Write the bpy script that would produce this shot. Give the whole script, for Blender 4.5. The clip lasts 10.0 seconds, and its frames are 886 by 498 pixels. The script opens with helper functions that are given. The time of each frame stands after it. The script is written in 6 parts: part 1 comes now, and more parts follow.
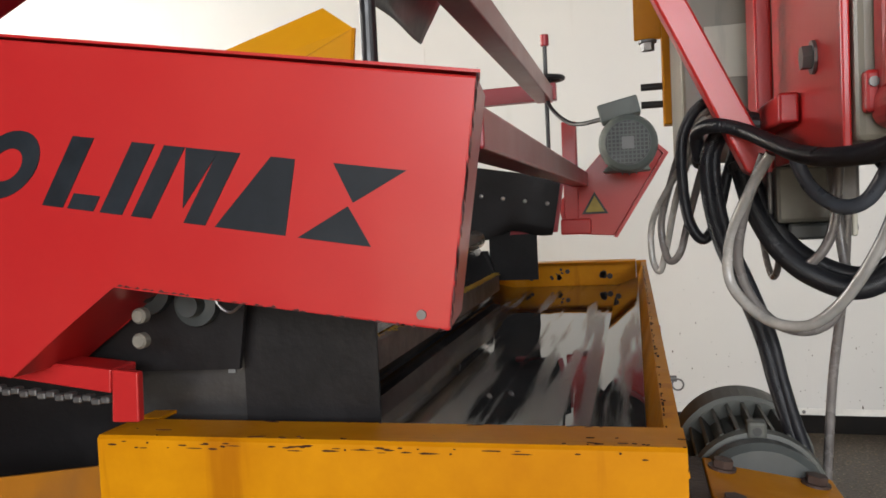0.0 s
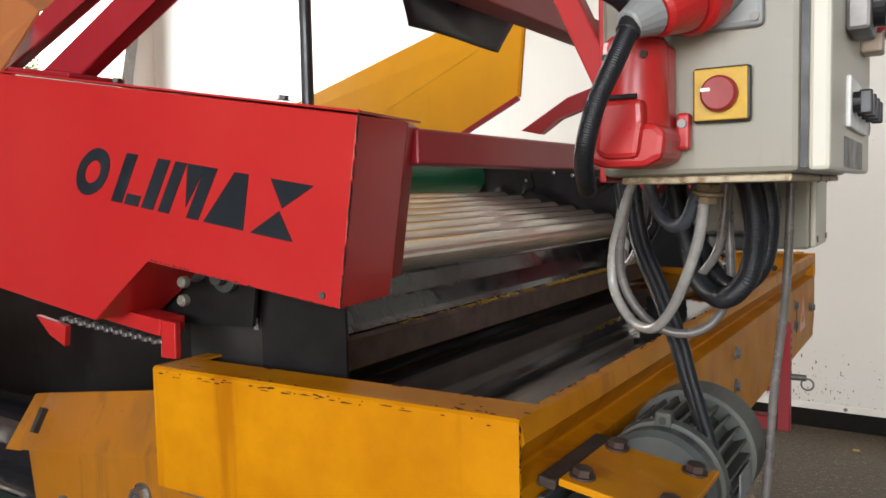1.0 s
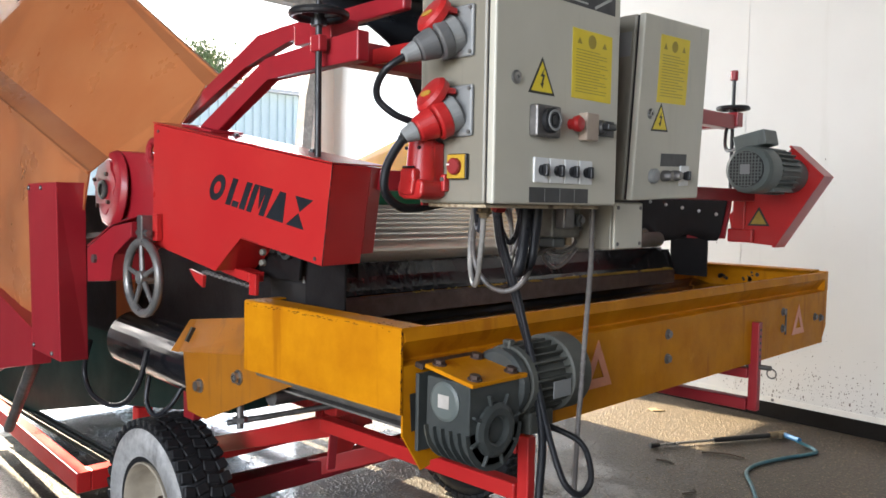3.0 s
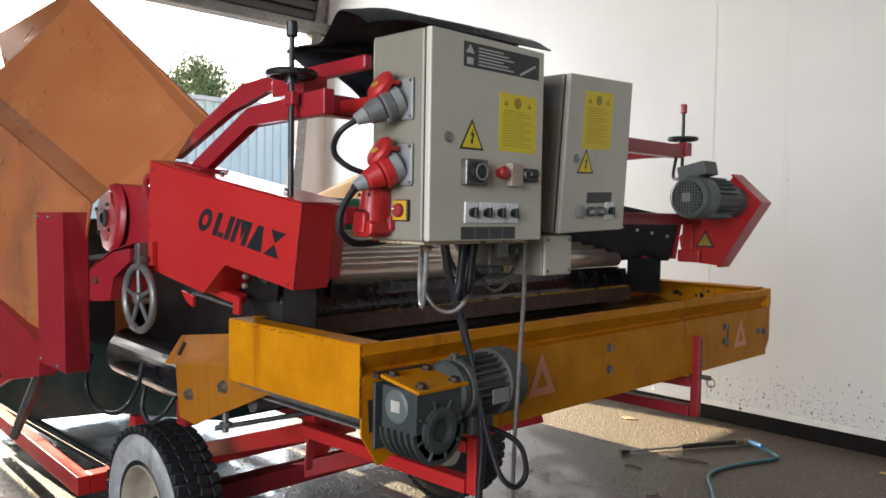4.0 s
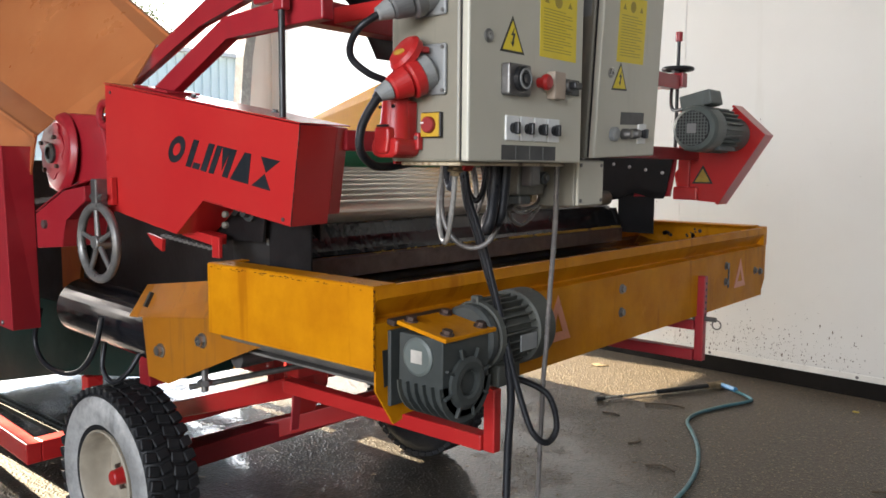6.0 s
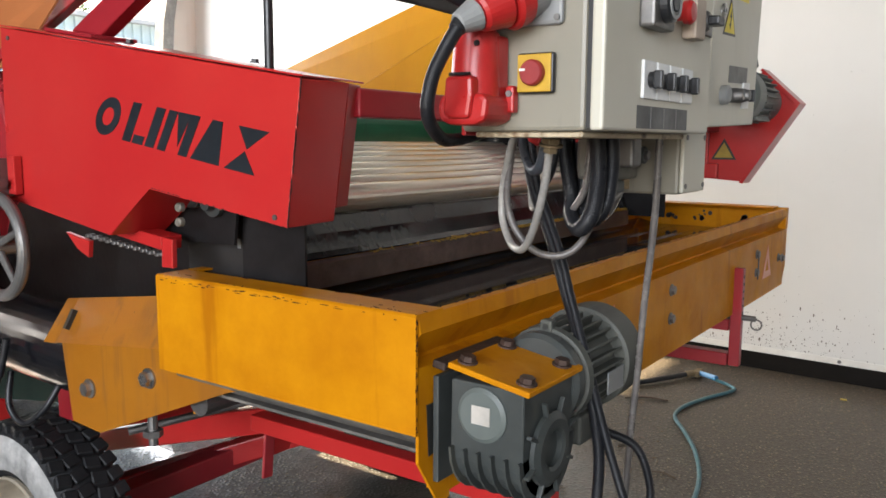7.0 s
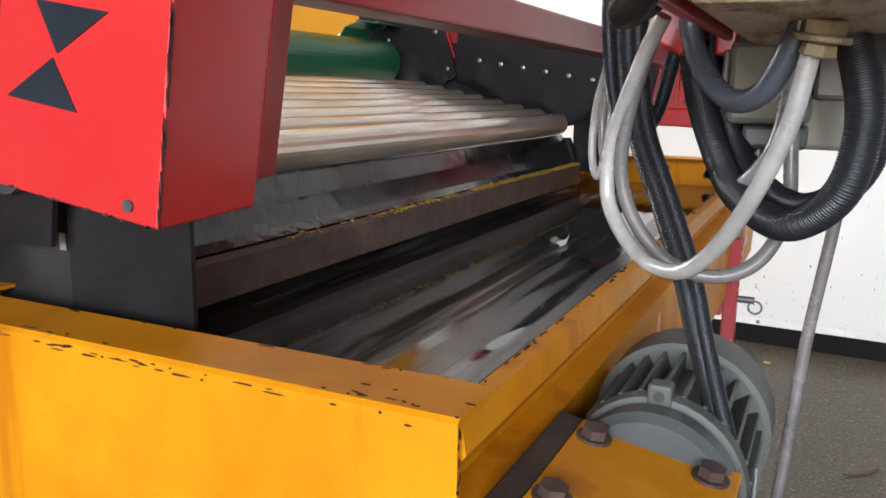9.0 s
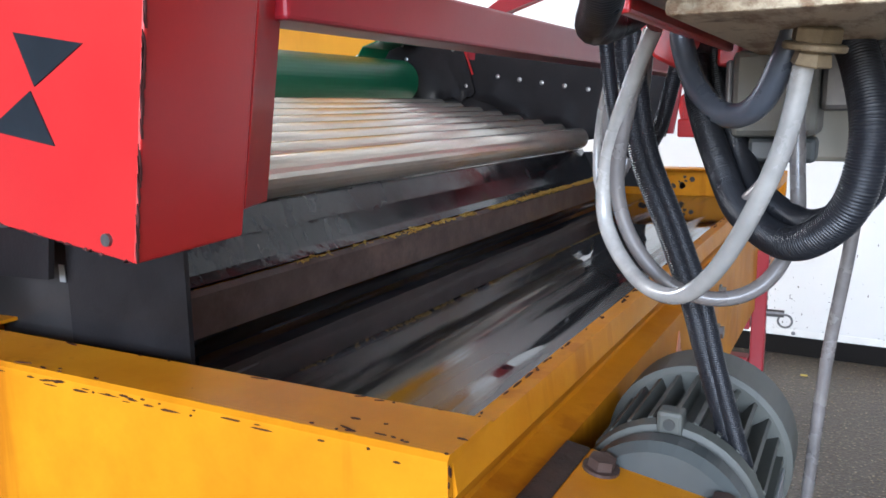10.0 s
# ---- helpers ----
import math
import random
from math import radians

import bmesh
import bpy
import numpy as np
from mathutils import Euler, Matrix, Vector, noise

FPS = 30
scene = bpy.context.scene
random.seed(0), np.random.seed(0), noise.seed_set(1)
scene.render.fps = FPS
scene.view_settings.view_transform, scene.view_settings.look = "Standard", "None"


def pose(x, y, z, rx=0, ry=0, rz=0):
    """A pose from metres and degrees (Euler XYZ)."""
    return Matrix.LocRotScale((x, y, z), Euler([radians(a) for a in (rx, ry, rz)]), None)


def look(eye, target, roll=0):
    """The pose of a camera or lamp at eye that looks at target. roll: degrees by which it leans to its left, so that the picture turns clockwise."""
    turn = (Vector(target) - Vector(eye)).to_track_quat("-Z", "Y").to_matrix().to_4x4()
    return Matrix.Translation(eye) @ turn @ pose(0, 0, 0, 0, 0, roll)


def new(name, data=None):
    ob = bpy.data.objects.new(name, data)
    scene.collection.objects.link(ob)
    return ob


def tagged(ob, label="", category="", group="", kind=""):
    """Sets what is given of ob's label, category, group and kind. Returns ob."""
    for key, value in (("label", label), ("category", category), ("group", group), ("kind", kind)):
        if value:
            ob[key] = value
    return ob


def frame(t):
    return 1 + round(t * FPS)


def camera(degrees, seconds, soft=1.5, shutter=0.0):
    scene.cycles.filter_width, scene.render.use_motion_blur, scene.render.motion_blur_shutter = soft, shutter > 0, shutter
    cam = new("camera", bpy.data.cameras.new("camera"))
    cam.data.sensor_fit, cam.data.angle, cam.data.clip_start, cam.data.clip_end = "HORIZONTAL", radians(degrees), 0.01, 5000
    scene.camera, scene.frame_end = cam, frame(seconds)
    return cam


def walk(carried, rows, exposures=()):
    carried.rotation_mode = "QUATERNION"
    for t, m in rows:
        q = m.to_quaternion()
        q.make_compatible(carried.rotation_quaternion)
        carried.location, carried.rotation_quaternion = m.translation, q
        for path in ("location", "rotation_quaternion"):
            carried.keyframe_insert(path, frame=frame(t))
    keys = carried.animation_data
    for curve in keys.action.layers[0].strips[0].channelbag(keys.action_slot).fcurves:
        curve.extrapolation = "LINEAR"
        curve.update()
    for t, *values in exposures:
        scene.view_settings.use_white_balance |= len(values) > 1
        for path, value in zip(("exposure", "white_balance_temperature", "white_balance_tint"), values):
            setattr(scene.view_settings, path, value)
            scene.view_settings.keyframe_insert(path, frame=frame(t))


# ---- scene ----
cam = camera(58.0, 10.0, soft=1.6)
PATH = [
    (0, (-0.042, -0.807, 1.615), (-0.509, 1.136, 1.519), -2.7),
    (0.2, (0.059, -0.813, 1.651), (-0.495, 1.105, 1.521), -2.1),
    (0.5, (0.206, -0.798, 1.64), (-0.544, 1.051, 1.509), -1.8),
    (0.7, (0.316, -0.802, 1.634), (-0.574, 0.985, 1.516), -1.3),
    (1, (0.426, -0.842, 1.644), (-0.631, 0.85, 1.502), -1.2),
    (1.2, (0.491, -0.892, 1.637), (-0.648, 0.746, 1.501), -1.1),
    (1.5, (0.625, -0.957, 1.647), (-0.603, 0.617, 1.524), -1.0),
    (1.7, (0.710, -0.994, 1.652), (-0.562, 0.546, 1.537), -0.8),
    (2, (0.874, -0.994, 1.649), (-0.473, 0.481, 1.545), -0.1),
    (2.5, (1.111, -1.068, 1.642), (-0.297, 0.348, 1.52), 0.8),
    (3, (1.333, -1.206, 1.658), (-0.077, 0.208, 1.54), 1.0),
    (4.5, (1.683, -1.384, 1.737), (0.281, 0.041, 1.655), 0.7),
    (5, (1.658, -1.42, 1.707), (0.279, 0.023, 1.587), 0.5),
    (5.5, (1.536, -1.377, 1.65), (0.192, 0.095, 1.481), 0.5),
    (7, (0.743, -0.986, 1.642), (-0.393, 0.638, 1.375), 0.3),
    (7.5, (0.545, -0.813, 1.622), (-0.509, 0.861, 1.323), 0.5),
    (8, (0.371, -0.633, 1.605), (-0.631, 1.064, 1.266), 0.7),
    (8.5, (0.246, -0.544, 1.604), (-0.672, 1.193, 1.229), 0.8),
    (9, (0.224, -0.495, 1.603), (-0.622, 1.275, 1.216), 0.9),
    (9.5, (0.215, -0.482, 1.606), (-0.624, 1.293, 1.227), 0.4),
    (10, (0.242, -0.458, 1.607), (-0.677, 1.284, 1.259), -0.8),
]
walk(cam, [(t, look(eye, target, roll)) for t, eye, target, roll in PATH],
     [(0.0, 3.06, 6350, 10), (1.0, 3.22, 6300, 10), (2.0, 3.40, 6000, 10), (3.0, 3.32, 5900, 10), (4.5, 2.90, 6000, 10),
      (5.5, 3.04, 6050, 10), (7.0, 3.36, 6150, 10), (8.0, 3.58, 6250, 10), (9.0, 3.92, 5800, 10), (10.0, 4.05, 5250, 10)])

# ---- light ----
world = bpy.data.worlds.new("world")
scene.world = world
world.use_nodes = True
wn = world.node_tree.nodes
sky = wn.new("ShaderNodeTexSky")
sky.sky_type = "NISHITA"
sky.sun_disc = False
sky.dust_density, sky.ozone_density, sky.air_density = 7.0, 0.6, 1.0
SUN_EL, SUN_AZ = 33.5, 271.5
sky.sun_elevation, sky.sun_rotation = radians(SUN_EL), radians(SUN_AZ)
world.node_tree.links.new(sky.outputs[0], wn["Background"].inputs[0])
wn["Background"].inputs[1].default_value = 0.075
sun = new("sun", bpy.data.lights.new("sun", "SUN"))
sun.data.energy, sun.data.angle, sun.data.color = 4.8, radians(0.6), (1.0, 0.80, 0.50)
sa, se = radians(SUN_AZ), radians(SUN_EL)
sun.matrix_world = look((0, 0, 8), (-math.sin(sa) * math.cos(se), -math.cos(sa) * math.cos(se), 8 - math.sin(se)))


def opening_light(name, place, target, w, h, power, colour):
    ob = new(name, bpy.data.lights.new(name, "AREA"))
    ob.data.shape, ob.data.size, ob.data.size_y = "RECTANGLE", w, h
    ob.data.energy, ob.data.color = power, colour
    ob.matrix_world = look(place, target)
    return ob


opening_light("door_light", (-7.25, 2.6, 2.1), (0, 2.6, 1.6), 4.4, 3.9, 52, (0.88, 0.95, 1.0))
opening_light("yard_light", (1.6, -6.9, 3.1), (0, 0, 1.2), 6.2, 2.2, 68, (0.98, 0.985, 1.0))

# ---- materials ----
def nodes(name):
    m = bpy.data.materials.new(name)
    m.use_nodes = True
    return m, m.node_tree.nodes, m.node_tree.links, m.node_tree.nodes["Principled BSDF"]


def noise_tex(n, l, scale, detail=6, rough=0.6, stretch=None, coord="Object"):
    tc = n.new("ShaderNodeTexCoord")
    t = n.new("ShaderNodeTexNoise")
    t.inputs["Scale"].default_value, t.inputs["Detail"].default_value, t.inputs["Roughness"].default_value = scale, detail, rough
    if stretch:
        mp = n.new("ShaderNodeMapping")
        mp.inputs["Scale"].default_value = stretch
        l.new(tc.outputs[coord], mp.inputs[0])
        l.new(mp.outputs[0], t.inputs[0])
    else:
        l.new(tc.outputs[coord], t.inputs[0])
    return t.outputs["Fac"]


def ramp(n, l, fac, lo, hi, a=(0, 0, 0, 1), b=(1, 1, 1, 1)):
    r = n.new("ShaderNodeValToRGB")
    r.color_ramp.elements[0].position, r.color_ramp.elements[1].position = lo, hi
    r.color_ramp.elements[0].color, r.color_ramp.elements[1].color = a, b
    l.new(fac, r.inputs[0])
    return r.outputs[0]


def mix(n, l, fac, a, b):
    m = n.new("ShaderNodeMix")
    m.data_type = "RGBA"
    for sock, v in ((m.inputs[0], fac), (m.inputs[6], a), (m.inputs[7], b)):
        if isinstance(v, (int, float)):
            sock.default_value = v
        elif isinstance(v, tuple):
            sock.default_value = (*v[:3], 1)
        else:
            l.new(v, sock)
    return m.outputs[2]


def bump(n, l, bsdf, height, strength, dist=0.002):
    b = n.new("ShaderNodeBump")
    b.inputs["Strength"].default_value, b.inputs["Distance"].default_value = strength, dist
    l.new(height, b.inputs["Height"])
    l.new(b.outputs[0], bsdf.inputs["Normal"])


def paint(name, base, worn, rough=0.35, stain=0.35, chips=0.70, under=(0.05, 0.03, 0.025), coat=0.0, spec=0.5):
    """Sprayed metal paint: cloudy fading, dirt runs, chips down to dark primer and a faint orange peel."""
    m, n, l, b = nodes(name)
    cloud = ramp(n, l, noise_tex(n, l, 3.5, 5), 0.35, 0.75)
    c = mix(n, l, cloud, base, worn)
    runs = ramp(n, l, noise_tex(n, l, 5.0, 4, 0.6, (1.0, 1.0, 0.16)), 0.56, 0.72)
    r2 = n.new("ShaderNodeMath")
    r2.operation = "MULTIPLY"
    r2.inputs[1].default_value = stain
    l.new(runs, r2.inputs[0])
    c = mix(n, l, r2.outputs[0], c, tuple(v * 0.45 + 0.02 for v in base))
    thin = ramp(n, l, noise_tex(n, l, 22.0, 5, 0.6, (1.0, 1.0, 0.09)), 0.60, 0.68)
    r3 = n.new("ShaderNodeMath")
    r3.operation = "MULTIPLY"
    r3.inputs[1].default_value = stain * 0.9
    l.new(thin, r3.inputs[0])
    c = mix(n, l, r3.outputs[0], c, tuple(v * 0.5 + 0.02 for v in base))
    chip = ramp(n, l, noise_tex(n, l, 38.0, 9, 0.72), chips, chips + 0.02)
    c = mix(n, l, chip, c, under)
    l.new(c, b.inputs["Base Color"])
    rr = ramp(n, l, noise_tex(n, l, 4.0, 4), 0.25, 0.85, (rough - 0.04,) * 3 + (1,), (rough + 0.10,) * 3 + (1,))
    l.new(rr, b.inputs["Roughness"])
    b.inputs["Coat Weight"].default_value = coat
    b.inputs["Specular IOR Level"].default_value = spec
    b.inputs["Coat Roughness"].default_value = 0.12
    bump(n, l, b, noise_tex(n, l, 160.0, 3), 0.08, 0.001)
    return m


def plain(name, col, rough=0.5, metal=0.0, var=0.25, scale=20.0, bumpy=0.15, dist=0.001, spec=0.5):
    m, n, l, b = nodes(name)
    b.inputs["Specular IOR Level"].default_value = spec
    f = ramp(n, l, noise_tex(n, l, scale, 7, 0.65), 0.3, 0.75)
    f2 = ramp(n, l, noise_tex(n, l, scale * 0.2, 4), 0.35, 0.7)
    c = mix(n, l, f, tuple(v * (1 - var) for v in col), tuple(min(1, v * (1 + var)) for v in col))
    c = mix(n, l, f2, c, tuple(v * (1 - var * 0.7) for v in col))
    l.new(c, b.inputs["Base Color"])
    l.new(ramp(n, l, noise_tex(n, l, scale * 0.6, 6), 0.3, 0.75, (max(0.03, rough - 0.1),) * 3 + (1,), (min(1, rough + 0.15),) * 3 + (1,)), b.inputs["Roughness"])
    b.inputs["Metallic"].default_value = metal
    bump(n, l, b, noise_tex(n, l, scale * 6, 4), bumpy, dist)
    return m


def yellow_mat():
    """Weathered yellow enamel: blotches of deeper orange, pale rubbed patches, narrow rust runs and small chips."""
    m, n, l, b = nodes("yellow_paint")
    c = mix(n, l, ramp(n, l, noise_tex(n, l, 6.5, 7, 0.62), 0.36, 0.66), (0.47, 0.170, 0.0008), (0.59, 0.238, 0.0018))
    rub = ramp(n, l, noise_tex(n, l, 9.0, 9, 0.7), 0.60, 0.72, (0, 0, 0, 1), (0.55, 0.55, 0.55, 1))
    c = mix(n, l, rub, c, (0.64, 0.300, 0.030))
    run = ramp(n, l, noise_tex(n, l, 11.0, 5, 0.6, (1.0, 1.0, 0.10)), 0.585, 0.66, (0, 0, 0, 1), (0.60, 0.60, 0.60, 1))
    c = mix(n, l, run, c, (0.33, 0.100, 0.002))
    chips = ramp(n, l, noise_tex(n, l, 60.0, 7, 0.66), 0.715, 0.73)
    c = mix(n, l, chips, c, (0.09, 0.030, 0.018))
    l.new(c, b.inputs["Base Color"])
    l.new(ramp(n, l, noise_tex(n, l, 7.0, 6), 0.3, 0.8, (0.38, 0.38, 0.38, 1), (0.60, 0.60, 0.60, 1)), b.inputs["Roughness"])
    b.inputs["Specular IOR Level"].default_value = 0.10
    bump(n, l, b, noise_tex(n, l, 24.0, 6, 0.6), 0.10, 0.003)
    return m


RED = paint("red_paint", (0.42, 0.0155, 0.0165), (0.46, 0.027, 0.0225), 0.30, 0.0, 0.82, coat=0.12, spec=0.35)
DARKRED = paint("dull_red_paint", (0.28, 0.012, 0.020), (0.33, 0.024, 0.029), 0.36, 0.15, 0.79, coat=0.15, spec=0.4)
YEL = yellow_mat()
# lemon yellow, brightened so the far panel looks lit from the door
FARYEL = paint("door_lit_lemon_paint", (0.66, 0.285, 0.002), (0.72, 0.33, 0.004), 0.38, 0.1, 0.82, spec=0.3)
HOP = paint("hopper_paint", (0.40, 0.130, 0.042), (0.47, 0.18, 0.064), 0.28, 0.0, 0.84, coat=0.6)
# beige enamel with dirt runs, darkened to carry the shade on the cabinet sides
BEIGEBODY = paint("shaded_dirty_beige_enamel", (0.215, 0.197, 0.153), (0.26, 0.240, 0.188), 0.40, 0.5, 0.76, (0.13, 0.08, 0.05))
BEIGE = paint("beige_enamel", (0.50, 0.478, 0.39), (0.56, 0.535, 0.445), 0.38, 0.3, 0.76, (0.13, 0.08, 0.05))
FARDUCT = paint("green_grey_paint", (0.105, 0.122, 0.112), (0.145, 0.162, 0.150), 0.48, 0.4, 0.72)
DUCT = paint("motor_grey_paint", (0.060, 0.062, 0.053), (0.095, 0.096, 0.081), 0.52, 0.6, 0.70, spec=0.35)
CAST = paint("dirty_cast_grey", (0.034, 0.039, 0.037), (0.082, 0.088, 0.083), 0.45, 0.7, 0.66)
RUBBER = plain("black_rubber", (0.0150, 0.0135, 0.0135), 0.42, 0, 0.4, 9, 0.25, 0.003, 0.18)
BLACK = plain("black_plastic", (0.014, 0.014, 0.015), 0.38, 0, 0.3, 40)
CABLE = plain("black_cable", (0.015, 0.0155, 0.018), 0.34, 0, 0.3, 60, spec=0.35)
GREYCABLE = plain("grey_cable", (0.30, 0.285, 0.26), 0.22, 0, 0.35, 35)
BROWNCABLE = plain("grimy_grey_cable", (0.15, 0.135, 0.125), 0.28, 0, 0.4, 30)
DARKCABLE = plain("blue_grey_cable", (0.050, 0.055, 0.065), 0.26, 0, 0.35, 30)
STEEL = plain("worn_steel", (0.42, 0.41, 0.39), 0.32, 0.9, 0.3, 30)
DULLSTEEL = plain("dull_steel", (0.22, 0.21, 0.20), 0.48, 0.8, 0.4, 25)
RUST = plain("rusty_steel", (0.09, 0.055, 0.042), 0.55, 0.3, 0.45, 30, 0.4, 0.002)
CASTGREY = plain("grey_plastic", (0.25, 0.255, 0.25), 0.45, 0, 0.15, 25)
CEERED = plain("red_plastic", (0.43, 0.018, 0.017), 0.36, 0, 0.15, 30)
SIGNYEL = plain("yellow_sticker", (0.80, 0.62, 0.02), 0.42, 0, 0.06, 25, 0.03)
INK = plain("printed_ink", (0.025, 0.025, 0.022), 0.5, 0, 0.1, 40, 0.02)
DARKLABEL = plain("dark_label", (0.045, 0.045, 0.045), 0.4, 0, 0.2, 40, 0.03)
WHITEPLATE = plain("white_plastic", (0.78, 0.78, 0.76), 0.4, 0, 0.08, 40, 0.03)
# darker base than the other yellows, with strong dirt runs and many chips
OCHRE = paint("dark_yellow_paint", (0.31, 0.110, 0.005), (0.38, 0.145, 0.010), 0.42, 0.6, 0.68, spec=0.3)
FADED = plain("faded_print", (0.36, 0.27, 0.02), 0.5, 0, 0.1, 40, 0.02)
GREEN = paint("green_paint", (0.012, 0.13, 0.055), (0.02, 0.17, 0.08), 0.35, 0.4, 0.72)
LETTER = plain("faded_black_lettering", (0.018, 0.022, 0.027), 0.42, 0, 0.5, 18, 0.05, spec=0.22)
REFLECT = plain("pink_reflector", (0.68, 0.26, 0.13), 0.35, 0, 0.1, 40, 0.05)
BLUEHOSE = plain("blue_hose", (0.045, 0.155, 0.19), 0.4, 0, 0.25, 30)
BRASS = plain("dull_brass", (0.27, 0.20, 0.11), 0.6, 0.3, 0.55, 90, 0.4)
CREAM = plain("cream_wheel_paint", (0.40, 0.345, 0.26), 0.5, 0, 0.3, 12)
DUSTBELT = plain("dusty_belt", (0.15, 0.138, 0.122), 0.5, 0, 0.55, 14, 0.3, 0.002)
TYRE = plain("tyre_rubber", (0.011, 0.011, 0.012), 0.6, 0, 0.4, 25, 0.4, 0.003)
# pale ring of the tyre: glare on its shoulder, put into the colour
TYREGLARE = plain("dusty_glare_tyre_wall", (0.42, 0.41, 0.39), 0.6, 0, 0.6, 12, 0.4, 0.003)


JOINT = 1.95


def floor_mat():
    """Shed floor: a smooth slab under a film of water, gritty dirt lying on it in patches, and coarse washed aggregate towards the wall."""
    m, n, l, b = nodes("wet_concrete")
    tc = n.new("ShaderNodeTexCoord")
    grain = noise_tex(n, l, 48, 9, 0.8)
    big = noise_tex(n, l, 1.1, 8, 0.66)
    vor = n.new("ShaderNodeTexVoronoi")
    vor.inputs["Scale"].default_value = 52.0
    l.new(tc.outputs["Object"], vor.inputs[0])
    stones = ramp(n, l, vor.outputs["Distance"], 0.16, 0.52, (1, 1, 1, 1), (0, 0, 0, 1))
    # the joint between slab and aggregate runs askew, with a ragged edge
    across = n.new("ShaderNodeVectorMath")
    across.operation = "DOT_PRODUCT"
    across.inputs[1].default_value = (0.55, 0.83, 0.0)
    l.new(tc.outputs["Object"], across.inputs[0])
    wob = n.new("ShaderNodeMath")
    wob.operation = "MULTIPLY_ADD"
    wob.inputs[1].default_value = 0.55
    l.new(noise_tex(n, l, 2.2, 5), wob.inputs[0])
    l.new(across.outputs["Value"], wob.inputs[2])
    part_rough = n.new("ShaderNodeMapRange")
    part_rough.inputs["From Min"].default_value, part_rough.inputs["From Max"].default_value = JOINT, JOINT + 0.25
    l.new(wob.outputs[0], part_rough.inputs["Value"])
    grit = n.new("ShaderNodeMath")
    grit.operation = "MAXIMUM"
    l.new(part_rough.outputs[0], grit.inputs[0])
    l.new(ramp(n, l, big, 0.53, 0.60), grit.inputs[1])
    g = grit.outputs[0]
    slab_c = mix(n, l, ramp(n, l, noise_tex(n, l, 14, 7, 0.7), 0.35, 0.65), (0.021, 0.0170, 0.0130), (0.050, 0.0405, 0.0305))
    agg = mix(n, l, ramp(n, l, grain, 0.36, 0.64), (0.023, 0.0175, 0.0127), (0.105, 0.082, 0.057))
    tip = ramp(n, l, vor.outputs["Distance"], 0.12, 0.34, (0.9, 0.9, 0.9, 1), (0, 0, 0, 1))
    agg = mix(n, l, tip, agg, mix(n, l, ramp(n, l, noise_tex(n, l, 30, 3), 0.4, 0.65), (0.095, 0.076, 0.052), (0.38, 0.31, 0.21)))
    c = mix(n, l, g, slab_c, agg)
    l.new(c, b.inputs["Base Color"])
    b.inputs["Roughness"].default_value = 0.5
    b.inputs["Specular IOR Level"].default_value = 0.3
    h = mix(n, l, 0.35, stones, grain)
    bump(n, l, b, h, 0.8, 0.010)
    # the film of water
    b.inputs["Coat IOR"].default_value = 1.33
    l.new(ramp(n, l, g, 0.0, 1.0, (1, 1, 1, 1), (0.32, 0.32, 0.32, 1)), b.inputs["Coat Weight"])
    l.new(ramp(n, l, g, 0.0, 1.0, (0.045, 0.045, 0.045, 1), (0.16, 0.16, 0.16, 1)), b.inputs["Coat Roughness"])
    film = n.new("ShaderNodeBump")
    film.inputs["Distance"].default_value = 0.010
    l.new(ramp(n, l, g, 0.0, 1.0, (0.035, 0.035, 0.035, 1), (0.9, 0.9, 0.9, 1)), film.inputs["Strength"])
    l.new(mix(n, l, 0.3, stones, noise_tex(n, l, 9, 5)), film.inputs["Height"])
    l.new(film.outputs[0], b.inputs["Coat Normal"])
    return m


def wall_mat():
    m, n, l, b = nodes("white_wall_panel")
    c = mix(n, l, ramp(n, l, noise_tex(n, l, 0.8, 5), 0.3, 0.8), (0.67, 0.658, 0.625), (0.605, 0.590, 0.558))
    streak = ramp(n, l, noise_tex(n, l, 5, 5, 0.65, (1, 1, 0.08)), 0.6, 0.85, (0, 0, 0, 1), (0.35, 0.35, 0.35, 1))
    c = mix(n, l, streak, c, (0.45, 0.42, 0.36))
    spots = ramp(n, l, noise_tex(n, l, 26, 6, 0.75), 0.74, 0.77)
    c = mix(n, l, spots, c, (0.16, 0.13, 0.10))
    l.new(c, b.inputs["Base Color"])
    b.inputs["Roughness"].default_value = 0.42
    bump(n, l, b, noise_tex(n, l, 9, 4), 0.12, 0.004)
    return m


def belt_mat():
    m, n, l, b = nodes("wet_conveyor_belt")
    s = noise_tex(n, l, 11, 5, 0.6, (1.0, 0.10, 1.0))
    c = mix(n, l, ramp(n, l, s, 0.40, 0.62), (0.012, 0.012, 0.013), (0.050, 0.048, 0.047))
    blot = ramp(n, l, noise_tex(n, l, 20, 5, 0.55, (1, 0.055, 1)), 0.54, 0.63)
    c = mix(n, l, blot, c, (0.085, 0.081, 0.078))
    l.new(c, b.inputs["Base Color"])
    l.new(ramp(n, l, noise_tex(n, l, 20, 5, 0.52, (1, 0.055, 1)), 0.46, 0.58, (0.02, 0.02, 0.02, 1), (0.24, 0.24, 0.24, 1)), b.inputs["Roughness"])
    bump(n, l, b, noise_tex(n, l, 9, 2, 0.4, (1, 0.07, 1)), 0.40, 0.008)
    return m


